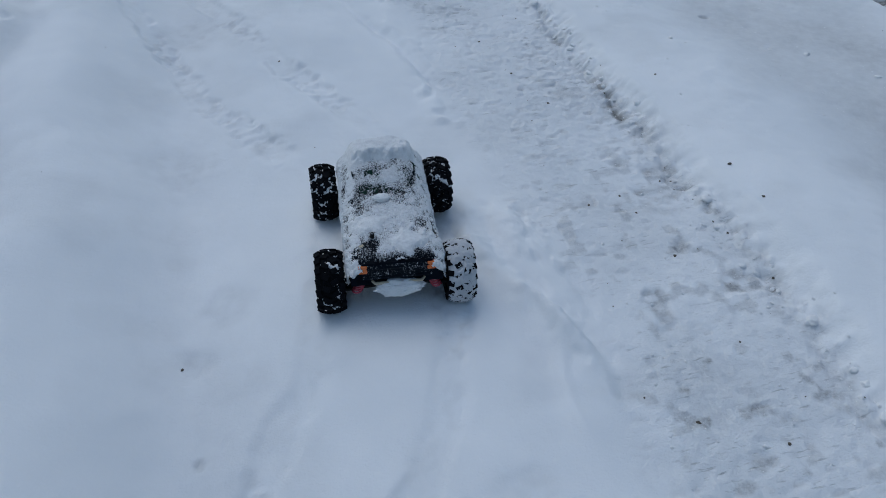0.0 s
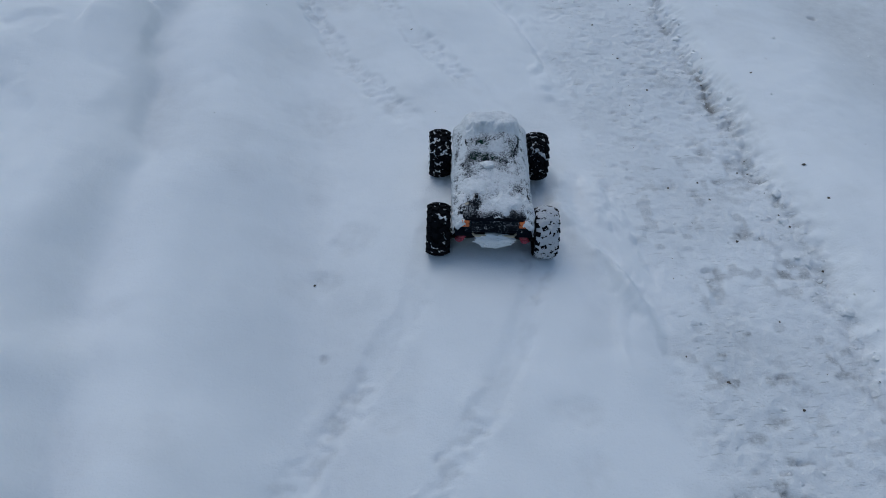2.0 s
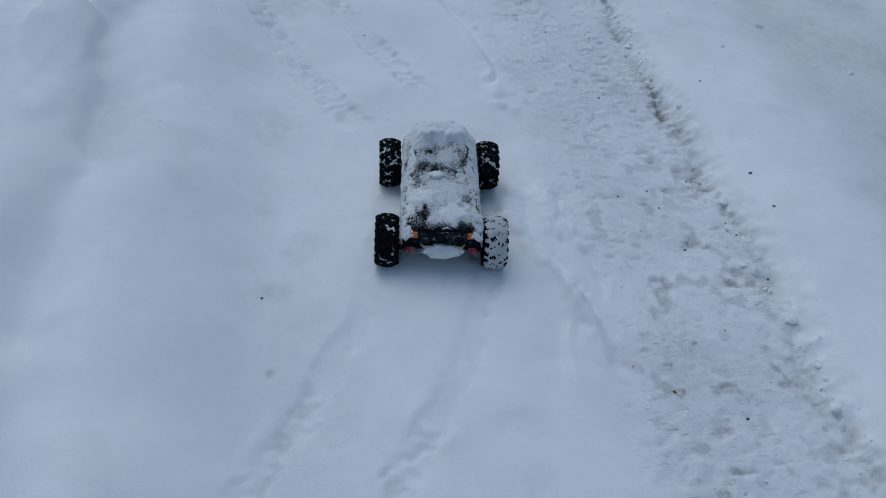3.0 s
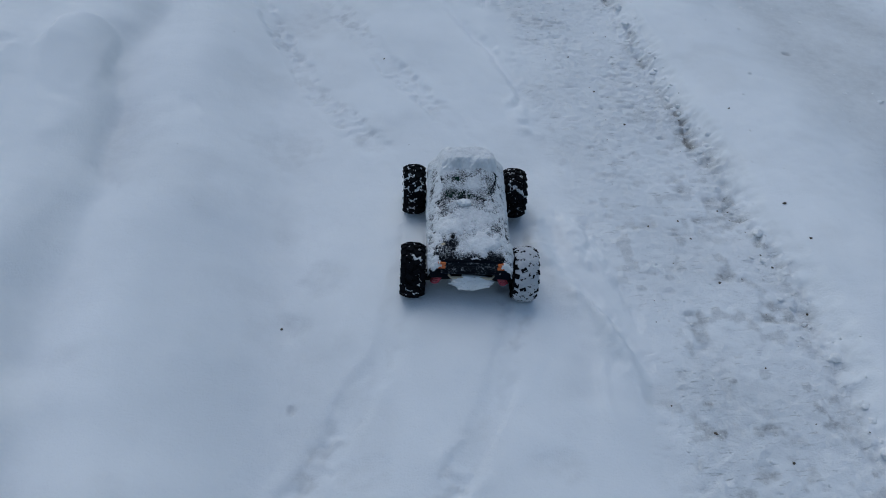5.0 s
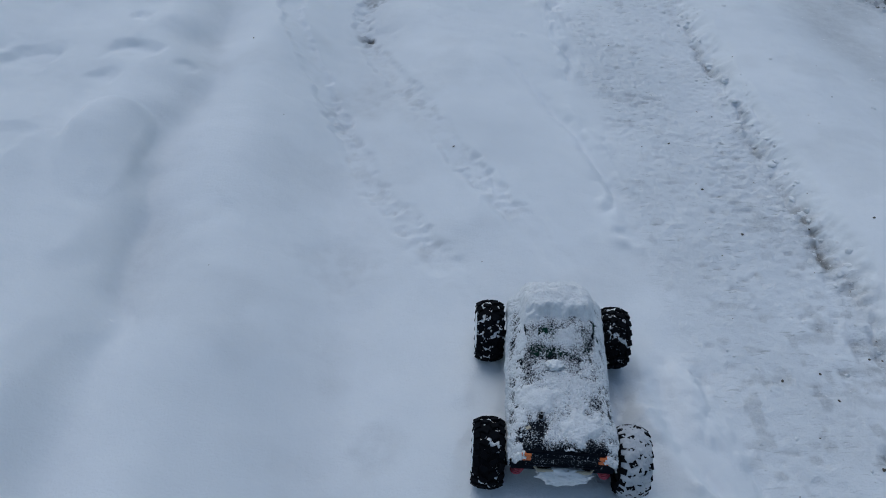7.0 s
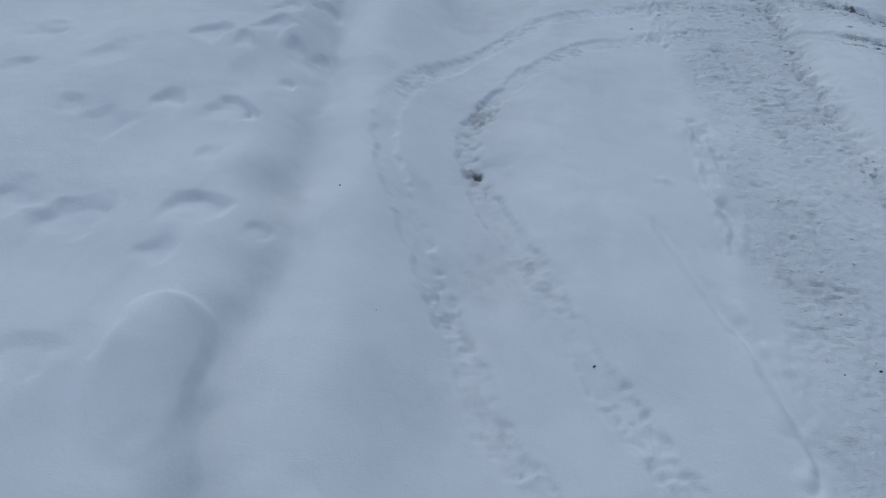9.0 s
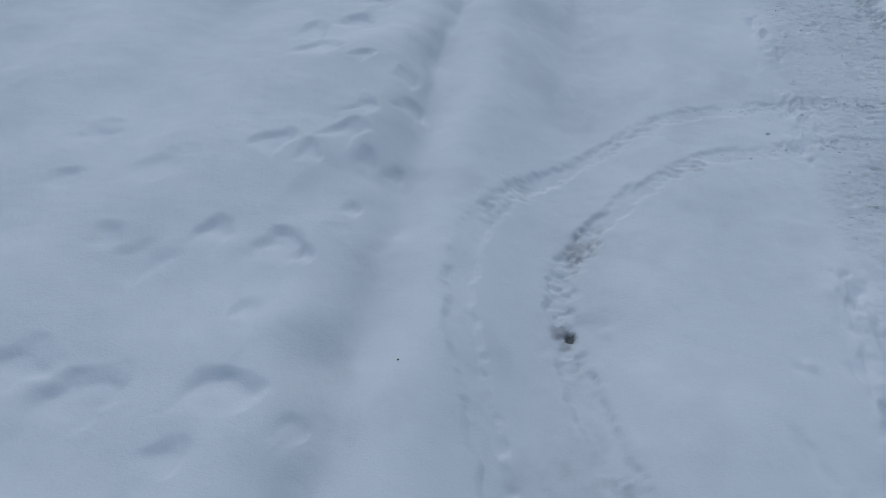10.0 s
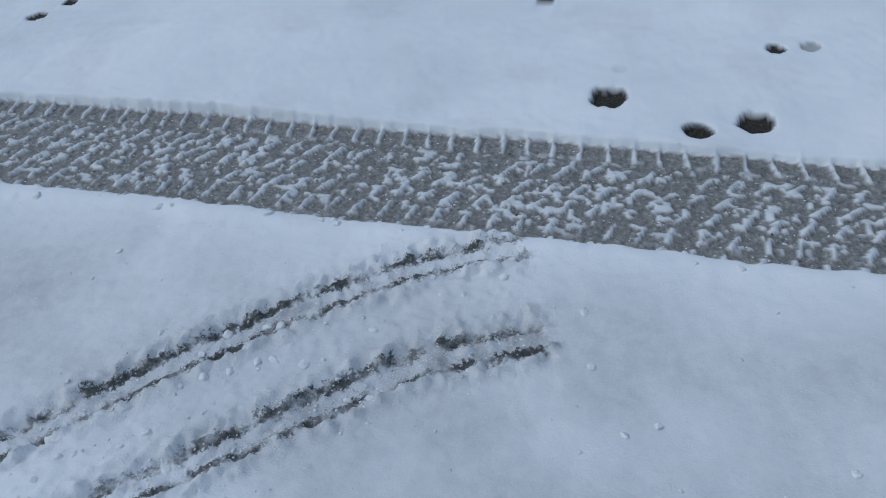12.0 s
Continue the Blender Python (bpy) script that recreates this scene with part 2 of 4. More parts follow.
GREY_SPOTS = [  # soft wet patches where the ground greys the snow: x, y, radius
    (-0.223, 0.494, 0.050), (0.145, 0.568, 0.055), (0.172, 0.438, 0.050), (-0.46, 0.83, 0.052), (-0.42, 0.99, 0.066), (-0.65, 1.456, 0.10),
    (0.465, 0.709, 0.046), (0.464, 0.889, 0.055), (0.332, 0.761, 0.036), (0.603, 0.663, 0.046), (-0.79, 2.22, 0.12)]


def relief(x, y):
    """Height of the snow, and how far it is worn to slush, soiled, greyed by painted shade, or pierced to the earth.
    """
    q, s = to_lane(x, y)
    wob = 0.022 * fbm(s * 2.3, q * 0 + 3.7, 3, 11)
    wob2 = 0.016 * fbm(s * 3.1, q * 0 + 8.1, 3, 12)
    bank_line = 0.93 + wob
    left, right = 0.475 + 1.6 * wob, bank_line + 0.012 * value_noise(s * 11, q * 11, 5) + 0.005 * value_noise(s * 27, q * 27, 89)
    near = 2.083 + 0.03 * np.maximum(s - 3, 0) + 0.4 * wob2 + 0.006 * value_noise(s * 15, q * 4, 91) + 0.004 * value_noise(s * 47, q * 20, 92)
    far = 2.522 + 0.02 * (s - 3) + 0.3 * wob + 0.005 * value_noise(s * 19, q * 4, 93) + 0.003 * value_noise(s * 51, q * 20, 94)
    h = 0.015 * fbm(x * 1.1, y * 1.1, 3, 1) + 0.0022 * fbm(x * 9, y * 9, 3, 2) + 0.0011 * smooth(0.9, 1.2, q) * fbm(x * 34, y * 34, 2, 3)
    # soft old ruts and the crest between them
    fold = q + 0.03 * fbm(s * 2.1, q * 0.8, 2, 99)
    h = h + 0.062 * smooth(-0.24, -0.56, fold) + 0.012 * bell(fold + 0.53, 0.11) * (1 + 0.6 * value_noise(s * 3.3, q * 2, 100)) - 0.040 * bell(q + 0.23, 0.15) + 0.014 * bell(q - 0.12, 0.16)
    # the trodden bank on the left, with a soft valley at its foot
    edge = 0.042 * fbm(s * 1.7, q * 0.4, 2, 21) + 0.014 * fbm(s * 6, q * 3, 2, 29)
    foot = q + 0.705 - edge
    h = h - (0.016 + 0.010 * fbm(s * 4.5, q * 4, 2, 30)) * bell(foot, 0.075) - 0.011 * bell(foot + 0.02 + 0.02 * value_noise(s * 9, q * 6, 88), 0.026) * smooth(-0.2, 0.5, value_noise(s * 4, q * 4, 66))
    rise = smooth(0.02, -0.17, foot)
    lumps = 0.022 * fbm(x * 2.9, y * 1.6, 2, 22) + 0.0035 * fbm(x * 8, y * 4.5, 2, 23)
    dents = 0.005 * smooth(0.05, 1.0, value_noise(x * 5.5 + 0.3 * value_noise(x * 11, y * 11, 28), y * 3.4, 27))
    tread_old = 0.006 * smooth(0.0, 0.7, value_noise(x * 9, y * 5.5, 74)) * bell(q + 0.98, 0.22)
    h = h - tread_old + 0.045 * smooth(0.02, -0.50, foot) + rise * (0.050 + (lumps - dents) * (0.4 + 0.6 * rise)) + 0.04 * smooth(-1.3, -2.6, q)
    # a broken slab of crust standing on the slope of the bank
    u, v = (x + 1.325) * 0.97 + (y - 1.70) * 0.24, -(x + 1.325) * 0.24 + (y - 1.70) * 0.97
    slab = smooth(1.06, 0.80, (np.abs(u / 0.10) ** 3 + np.abs((v + 0.11) / 0.20) ** 3) ** (1 / 3) + 0.16 * fbm(x * 9, y * 9, 2, 25))
    h = h + (0.026 + 0.006 * fbm(x * 9, y * 9, 2, 26)) * slab * smooth(-0.34, 0.02, v)
    for hx, hy, r, d in HOLLOWS:
        k = ((np.abs(x - hx) < 3 * r) & (np.abs(y - hy) < 3 * r)).nonzero()
        u, v = x[k] - hx, y[k] - hy
        uu = u + 0.25 * v * math.sin(31 * hx) + 0.34 * r * fbm(x[k] * 13, y[k] * 13, 2, 24)
        vv = v + 0.34 * r * fbm(x[k] * 13, y[k] * 13, 2, 69) 
        arch = r * np.sqrt(np.maximum(1 - (uu / r) ** 2, 0))
        down = (arch - vv) / (2 * r)
        bowl = np.clip(down / 0.42, 0, 1) * smooth(1.55, 0.55, down) * smooth(1.10, 0.50, np.abs(uu) / r)
        h[k] -= 0.42 * d * bowl
    # the driven lane
    lane = smooth(left - 0.05, left + 0.03, q) * smooth(right + 0.03, right - 0.015, q)
    side = smooth(bank_line - 0.018, bank_line + 0.070, q + 0.010 * fbm(q * 16, s * 16, 3, 77))
    h = h * (1 - 0.8 * lane) + side * (0.038 + 0.026 * bell(q - 1.16, 0.16) - 0.010 * smooth(1.3, 1.6, q))
    h = h + 0.007 * bell(q - left + 0.05, 0.035) * (0.4 + 0.8 * fbm(s * 7, q * 9, 2, 31))
    dash = value_noise(q / 0.036 + 0.5 * value_noise(s * 40, q * 9, 7), s / 0.0105 + 0.8 * value_noise(q * 16, s * 6, 6), 8)
    pits = smooth(0.52, 0.85, dash) * smooth(-0.25, 0.35, fbm(q * 11, s * 8, 2, 9))
    clump = fbm(q * 38, s * 38, 3, 10)
    worn = lane * smooth(left - 0.05, left + 0.12, q + 0.05 * value_noise(s * 5, q * 5, 79)) * (0.7 + 0.4 * smooth(-0.4, 0.4, fbm(q * 5, s * 3.5, 2, 80)))
    h = h - worn * (0.0058 * pits - 0.0025 * clump - 0.0020 * value_noise(q * 90, s * 110, 36) - 0.0018 * smooth(0.35, 0.8, value_noise(q * 42, s * 60, 78)))
    heel = smooth(0.45, 0.8, value_noise(q * 15, s * 15, 13)) * smooth(2.1, 0.9, s) * smooth(0.55, 0.7, q)
    h = h - lane * 0.006 * heel
    scrape = smooth(0.58, 0.76, s) * smooth(1.32, 1.08, s) * (0.8 + 0.35 * value_noise(s * 6, q * 2, 34))
    crest = q - 0.475 + 0.115 * smooth(0.70, 1.10, s) + 0.010 * fbm(s * 9, q * 5, 2, 35) + 0.006 * value_noise(s * 31, q * 31, 81)
    broke = 0.45 + 0.75 * smooth(-0.5, 0.3, value_noise(s * 13, q * 6, 82))
    h = h + scrape * (0.021 * bell(crest, 0.018 + 0.008 * smooth(0.9, 1.1, s)) * broke - 0.008 * bell(crest - 0.034, 0.018) - 0.013 * bell(crest + 0.074, 0.036))
    spur = q - 0.395 - 0.05 * smooth(0.62, 0.86, s) + 0.006 * fbm(s * 12, q * 7, 2, 83)
    h = h + 0.006 * bell(spur, 0.014) * smooth(0.56, 0.64, s) * smooth(0.90, 0.80, s) * broke
    h = h + scrape * 0.0035 * fbm(q * 60, s * 60, 2, 84) * bell(crest - 0.01, 0.05)
    drag = smooth(1.70, 1.84, s) * smooth(2.57, 2.50, s) * (0.75 + 0.45 * value_noise(s * 5, q * 2, 70))
    trail = q - np.interp(s, (1.70, 1.80, 1.943, 2.089, 2.253, 2.39, 2.514, 2.60), (0.480, 0.465, 0.437, 0.405, 0.358, 0.312, 0.263, 0.225)) + 0.006 * fbm(s * 11, q * 8, 2, 71)
    h = h + drag * (0.006 * bell(trail - 0.036, 0.020) * smooth(-0.6, 0.3, value_noise(s * 14, q * 9, 72)) - 0.017 * bell(trail + 0.005 * value_noise(q * 40, s * 40, 73), 0.021))
    h = h - 0.009 * bell(q - 0.44 - 0.30 * (2.67 - s), 0.020) * smooth(2.77, 2.72, s) * smooth(2.52, 2.60, s)
    h = h + 0.010 * bell(np.hypot(q - 0.318, s - 2.730), 0.017) - 0.007 * bell(np.hypot(q - 0.300, s - 2.722), 0.016)
    heaps = smooth(1.55, 1.66, s) * smooth(1.95, 1.82, s) * bell(q - 0.435, 0.045)
    h = h + heaps * 0.014 * (np.abs(fbm(q * 17, s * 17, 2, 102)) - 0.15)
    scuff = bell(q - left + 0.01, 0.05) * smooth(0.0, 0.5, value_noise(s * 4.4, q * 3, 32))
    h = h + scuff * 0.012 * fbm(q * 30, s * 16, 3, 33)
    # its broken right edge
    crumble = bell(q - right + 0.004, 0.035) * (0.5 + 0.5 * smooth(-0.2, 0.5, value_noise(s * 3.2, 4.4 + 0 * q, 14)))
    chunks = fbm(q * 30, s * 30, 4, 15, 0.65)
    h = h + crumble * (0.010 * chunks + 0.006 * np.abs(value_noise(q * 55, s * 55, 16)) + 0.010 * np.maximum(fbm(q * 19, s * 19, 2, 101), 0))
    groove = bell(q - right + 0.02 + 0.012 * value_noise(s * 26, q * 20, 75), 0.013) * smooth(-0.1, 0.5, value_noise(s * 6.5, q * 2, 17)) * smooth(-0.65, 0.1, value_noise(s * 24, q * 12, 76))
    h = h - 0.007 * groove
    # the second lane, worn down to grey slush, with the marks of the lugs
    w = (q - near) / (far - near)
    wheel = smooth(-0.010, 0.014, q - near) * smooth(0.006, -0.010, q - far)
    h = h * (1 - 0.85 * wheel) + 0.012 * smooth(near - 0.35, near - 0.05, q) - 0.020 * wheel * (1 - 0.65 * np.clip(w, 0, 1))
    h = h + 0.004 * smooth(far - 0.008, far + 0.006, q) + 0.018 * smooth(far + 0.02, far + 0.30, q) + 0.008 * bell(q - near + 0.03, 0.03)
    pitch, lugs = 0.067, 0.0
    jig = 0.10 * value_noise(q * 14, s * 14, 41)
    for k, (a, b, slant, wide) in enumerate(((-0.06, 0.12, 0.20, 0.11), (0.14, 0.29, 0.25, 0.085), (0.32, 0.44, 0.60, 0.13),
                                             (0.47, 0.60, 0.75, 0.15), (0.63, 0.77, 0.65, 0.125), (0.82, 1.06, -0.12, 0.085))):
        ph = (s + slant * (w - 0.5 * (a + b)) * 0.43) / pitch + 0.37 * k + jig
        tooth = smooth(0.85 * wide + 0.06, 0.85 * wide - 0.06, np.abs((ph % 1.0) - 0.5) * (1 + 0.45 * value_noise(q * 75, s * 75, 42)))
        band = smooth(a - 0.012, a + 0.03, w) * smooth(b + 0.012, b - 0.03, w)
        whole = 1.0 if k in (0, 5) else smooth(-0.75, -0.2, value_noise(s * 9 + 13 * k, q * 4, 43))
        lugs = np.maximum(lugs, tooth * band * whole)
    crumbs = smooth(0.25, 0.65, fbm(q * 55, s * 55, 2, 44)) * smooth(0.55, 0.2, np.abs(w - 0.5)) * 0.55
    lugs = np.maximum(lugs, crumbs) * wheel
    h = h + 0.011 * lugs + wheel * 0.0025 * fbm(q * 60, s * 60, 2, 45)
    slush = smooth(0.86, 1.0, wheel) * (1 - 0.85 * smooth(0.15, 0.6, lugs))
    dirt_shade = np.clip((0.32 + 0.25 * smooth(2.0, 2.6, s)) * groove + 0.36 * crumble * smooth(0.0, 0.6, -chunks), 0, 1) + (0.55 + 0.50 * smooth(1.9, 1.0, s)) * (worn * 0.42 * pits + lane * 0.55 * heel * np.clip(0.55 + 0.9 * fbm(q * 40, s * 62, 2, 103), 0, 1.3))
    dirt_shade = dirt_shade + 0.36 * smooth(1.26, 1.5, q + 0.05 * value_noise(s * 3, q * 3, 37)) * smooth(2.10, 1.80, q) * (1 + 0.35 * fbm(q * 5, s * 3, 3, 38)) + 0.10 * smooth(0.2, 0.9, fbm(x * 5, y * 5, 3, 39)) * (1 - rise)
    dirt_shade = dirt_shade + 0.04 * lane * smooth(0.1, 0.8, fbm(q * 6, s * 4, 3, 18)) + 0.10 * wheel
    dirt_shade = dirt_shade + (0.15 + 0.34 * smooth(1.9, 1.0, s)) * worn * smooth(0.5, 0.8, fbm(q * 26, s * 30, 2, 20))
    slush = slush + 0.95 * (groove + 0.35 * crumble) * smooth(0.18, 0.40, fbm(q * 42, s * 42, 2, 19)) * smooth(-0.2, 0.4, value_noise(s * 5.5, q * 3, 96))
    # shade of the foot valley and the old rut's trough, put into the colour
    dirt_shade = dirt_shade + (0.13 * bell(foot + 0.03, 0.07) + 0.12 * bell(q + 0.20, 0.12)) * (1 + 0.6 * fbm(q * 6, s * 2.5, 3, 67))
    for hx, hy, r in GREY_SPOTS:
        k = ((np.abs(x - hx) < 2 * r) & (np.abs(y - hy) < 2 * r)).nonzero()
        c = np.hypot(x[k] - hx, y[k] - hy) / r * (1 + 0.3 * fbm(x[k] * 16, y[k] * 16, 2, 97))
        dirt_shade[k] += 0.14 * smooth(1.25, 0.35, c) * (0.8 + 0.5 * fbm(x[k] * 45, y[k] * 45, 2, 98))
        h[k] -= 0.003 * smooth(1.1, 0.5, c)
    # the small truck's own ruts
    rut_off, fresh = np.full(x.shape, 0.2), np.zeros(x.shape)
    for path, base, start, stop in ((BEHIND, 0.0040, -0.1, 0.0), (LOOP, 0.0098, 0.03, 0.45)):
        off, along = beside(path, x, y)
        if not (np.abs(off) < 1).any():
            continue
        fade = smooth(start, stop, along) * smooth(path[1][-1], path[1][-1] - 0.05, along) if path is LOOP else 1.0
        deep = 1.0 - (0.62 * smooth(0.20, 0.36, q) * smooth(1.0, 0.92, q) * smooth(1.5, 2.2, along) + 0.38 * smooth(2.15, 2.5, along) * smooth(0.36, 0.20, q) if path is LOOP else 0.0)
        rough = smooth(0.98, 1.32, q) if path is LOOP else 0.0
        for sign in (-1, 1):
            d = off - sign * 0.124
            line = bell(np.abs(d) - 0.030 - 0.006 * value_noise(along * 34, 0 * d, 62), 0.0066)
            rut = smooth(0.043, 0.022, np.abs(d + 0.013 * value_noise(x * 26, y * 26, 51) + 0.007 * value_noise(x * 70, y * 70, 85)))
            broken = smooth(-0.3, 0.5, value_noise(along * 4 + 3 * sign, d * 3, 56))
            tread = (0.0030 * value_noise(along / 0.010, d / 0.012, 52) + 0.0034 * fbm(x * 48, y * 48, 2, 57)) * broken
            h = h - fade * (base * deep * rut * (0.85 + 0.45 * value_noise(along * 9, d * 5 + 7 * sign, 95)) - rut * tread) - fade * rough * 0.003 * line + fade * (0.0016 + 0.003 * rough) * deep * bell(np.abs(d) - 0.048, 0.016) * (0.5 + 1.2 * value_noise(x * 24, y * 24, 53))
            h = h + fade * rough * (0.011 * bell(np.abs(d) - 0.047, 0.024) * fbm(x * 42, y * 42, 3, 54) + 0.006 * bell(d, 0.12) * np.abs(value_noise(x * 55, y * 55, 59)))
            if path is LOOP:
                rut_off = np.minimum(rut_off, np.abs(d))
                fresh = np.maximum(fresh, fade * rough * smooth(0.09, 0.07, np.abs(d)))
            dirt_shade = dirt_shade + fade * rut * (0.24 + 0.17 * rough) * smooth(0.0, 0.6, value_noise(along * 34, d * 40, 58) + 0.5 * value_noise(along * 70, d * 80, 60)) * (0.3 + 0.7 * broken)
            if path is LOOP and sign > 0:  # a stretch spun down to dark wet snow
                spun = smooth(1.38, 1.50, along) * smooth(2.15, 1.9, along) * smooth(0.0, 0.5, value_noise(along * 7, d * 6, 86))
                dirt_shade = dirt_shade + 0.6 * fade * spun * rut * smooth(-0.1, 0.4, fbm(x * 40, y * 40, 2, 87))
    earth = np.zeros(x.shape)
    for hx, hy, r, d in PAW_PRINTS:
        k = ((np.abs(x - hx) < 4 * r) & (np.abs(y - hy) < 4 * r)).nonzero()
        c = np.hypot(x[k] - hx, y[k] - hy) / r * (1 + 0.18 * value_noise(x[k] * 40, y[k] * 40, 61))
        hole = smooth(1.2, 0.75, c)
        h[k] += -0.42 * d * hole
        earth[k] = np.maximum(earth[k], smooth(1.14, 0.94, c) * min(1.0, d / 0.03) ** 2)
    return h, np.clip(slush, 0, 1), np.clip(dirt_shade, 0, 1), np.clip(earth, 0, 1), worn, rut_off, fresh


def height(x, y):
    return float(relief(np.array([x], float), np.array([y], float))[0][0])


def spaced(stretches):
    """Grid lines: (from, to, step), then ever wider outwards to the horizon."""
    lines = np.concatenate([np.arange(a, b - 1e-6, d) for a, b, d in stretches] + [[stretches[-1][1]]])
    out = 0.03 * 1.45 ** np.arange(1, 26)
    out = np.cumsum(out)
    return np.r_[lines[0] - out[::-1], lines, lines[-1] + out]


def build_ground():
    qs = spaced(((-2.6, -1.25, 0.016), (-1.25, -0.7, 0.0085), (-0.7, 0.42, 0.0075), (0.42, 1.03, 0.005), (1.03, 2.04, 0.0068), (2.04, 2.62, 0.005), (2.62, 3.2, 0.012)))
    ss = spaced(((-0.6, 0.2, 0.012), (0.2, 4.9, 0.0062), (4.9, 6.6, 0.012)))
    q, s = np.meshgrid(qs, ss)
    x, y = from_lane(q, s)
    h, slush, dirt_shade, earth, lane, rut_off, fresh = relief(x.ravel(), y.ravel())
    co = np.stack([x.ravel(), y.ravel(), h], 1).astype(np.float32)
    n, m = len(qs), len(ss)
    i = (np.arange(m - 1)[:, None] * n + np.arange(n - 1)[None]).ravel()
    quads = np.stack([i, i + 1, i + n + 1, i + n], 1).astype(np.int32)
    me = bpy.data.meshes.new("ground")
    me.vertices.add(len(co))
    me.vertices.foreach_set("co", co.ravel())
    me.loops.add(quads.size)
    me.loops.foreach_set("vertex_index", quads.ravel())
    me.polygons.add(len(quads))
    me.polygons.foreach_set("loop_start", np.arange(0, quads.size, 4, dtype=np.int32))
    me.polygons.foreach_set("use_smooth", np.ones(len(quads), bool))
    me.update(calc_edges=True)
    for name, values in (("slush", slush), ("dirt_shade", dirt_shade), ("earth", earth), ("packed", lane), ("rut", rut_off), ("fresh", fresh)):
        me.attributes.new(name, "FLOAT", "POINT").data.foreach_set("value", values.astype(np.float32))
    me.materials.append(SNOW_GROUND)
    return tagged(new("ground", me), "snow-covered lane with wheel ruts, a trodden bank and grey slush", "ground", kind="structure")


build_ground()


# ---- things ----
def rime_material():
    """White ice grains over dark paint: where the coat is thin the paint shows between the grains."""
    m, t, p = material("rime")
    coat = t.nodes.new("ShaderNodeAttribute")
    coat.attribute_name = "coat"
    grains = noise_tex(t, 420, 3, 0.75)
    add = t.nodes.new("ShaderNodeMath")
    add.operation = "ADD"
    t.links.new(coat.outputs["Fac"], add.inputs[0])
    t.links.new(grains, add.inputs[1])
    cover = ramp(t, add.outputs[0], [(0.50, (0, 0, 0)), (0.62, (1, 1, 1))])
    white = ramp(t, noise_tex(t, 90, 4), [(0.3, (0.68, 0.69, 0.71)), (0.7, (0.84, 0.85, 0.87))])
    t.links.new(mixed(t, cover, (0.004, 0.007, 0.012, 1), white), p.inputs["Base Color"])
    p.inputs["Roughness"].default_value = 0.65
    p.inputs["Specular IOR Level"].default_value = 0.06
    bumped(t, p, noise_tex(t, 600, 4, 0.7), 0.6, 0.0015)
    return m


CRUST = rime_material()


def mesh_object(name, verts, faces, mat, flat=False):
    me = bpy.data.meshes.new(name)
    me.from_pydata([tuple(map(float, v)) for v in verts], [], [tuple(map(int, f)) for f in faces])
    me.materials.append(mat)
    me.polygons.foreach_set("use_smooth", np.full(len(me.polygons), not flat))
    me.update()
    return new(name, me)


def under(ob, parent, label=""):
    ob.parent = parent
    return tagged(ob, label)


def part(name, bm, mat, parent, label="", flat=True):
    me = bpy.data.meshes.new(name)
    bmesh.ops.recalc_face_normals(bm, faces=bm.faces)
    bm.to_mesh(me)
    bm.free()
    me.materials.append(mat)
    me.polygons.foreach_set("use_smooth", np.full(len(me.polygons), not flat))
    return under(new(name, me), parent, label)


def block(bm, size, at=(0, 0, 0), turn=(0, 0, 0), bevel=0.002):
    made = bmesh.ops.create_cube(bm, size=1.0, matrix=pose(*at, *turn) @ Matrix.Diagonal((*size, 1)))
    edges = {e for v in made["verts"] for e in v.link_edges}
    if bevel:
        bmesh.ops.bevel(bm, geom=list(edges), offset=bevel, segments=2, affect="EDGES", profile=0.6)
    return bm


def tube(bm, points, radius, sides=8):
    """A round bar swept along points."""
    points = [Vector(p) for p in points]
    rings = []
    for k, p in enumerate(points):
        way = (points[min(k + 1, len(points) - 1)] - points[max(k - 1, 0)]).normalized()
        a = way.orthogonal().normalized() if k == 0 else (rings_axis - way * rings_axis.dot(way)).normalized()
        rings_axis = a
        b = way.cross(a)
        rings.append([bm.verts.new(p + radius * (math.cos(t) * a + math.sin(t) * b)) for t in np.linspace(0, 2 * math.pi, sides, endpoint=False)])
    for r, s in zip(rings, rings[1:]):
        for k in range(sides):
            bm.faces.new((r[k], r[(k + 1) % sides], s[(k + 1) % sides], s[k]))
    bm.faces.new(rings[0][::-1])
    bm.faces.new(rings[-1])
    return bm


def grid_faces(n, m, closed=False):
    """Faces of m rows of n points."""
    faces = []
    for i in range(m - 1):
        for j in range(n if closed else n - 1):
            k = (j + 1) % n
            faces.append((i * n + j, i * n + k, (i + 1) * n + k, (i + 1) * n + j))
    return faces


# the truck's shell: stations along its length, an oblong section at each
REAR, NOSE = -0.186, 0.192


def shell_top(y):
    return np.interp(y, (-0.186, -0.176, -0.03, 0.0, 0.02, 0.06, 0.095, 0.13, 0.16, 0.18, 0.192),
                     (0.136, 0.144, 0.150, 0.151, 0.156, 0.172, 0.178, 0.175, 0.162, 0.138, 0.104))


def shell_foot(y):
    arch = np.maximum(bell(y - 0.144, 0.045), bell(y + 0.144, 0.045))
    return 0.072 + 0.024 * arch + 0.010 * smooth(0.15, 0.192, y)


def shell_half(y):
    return np.interp(y, (-0.186, -0.15, 0.10, 0.155, 0.18, 0.192), (0.086, 0.090, 0.087, 0.085, 0.080, 0.073))


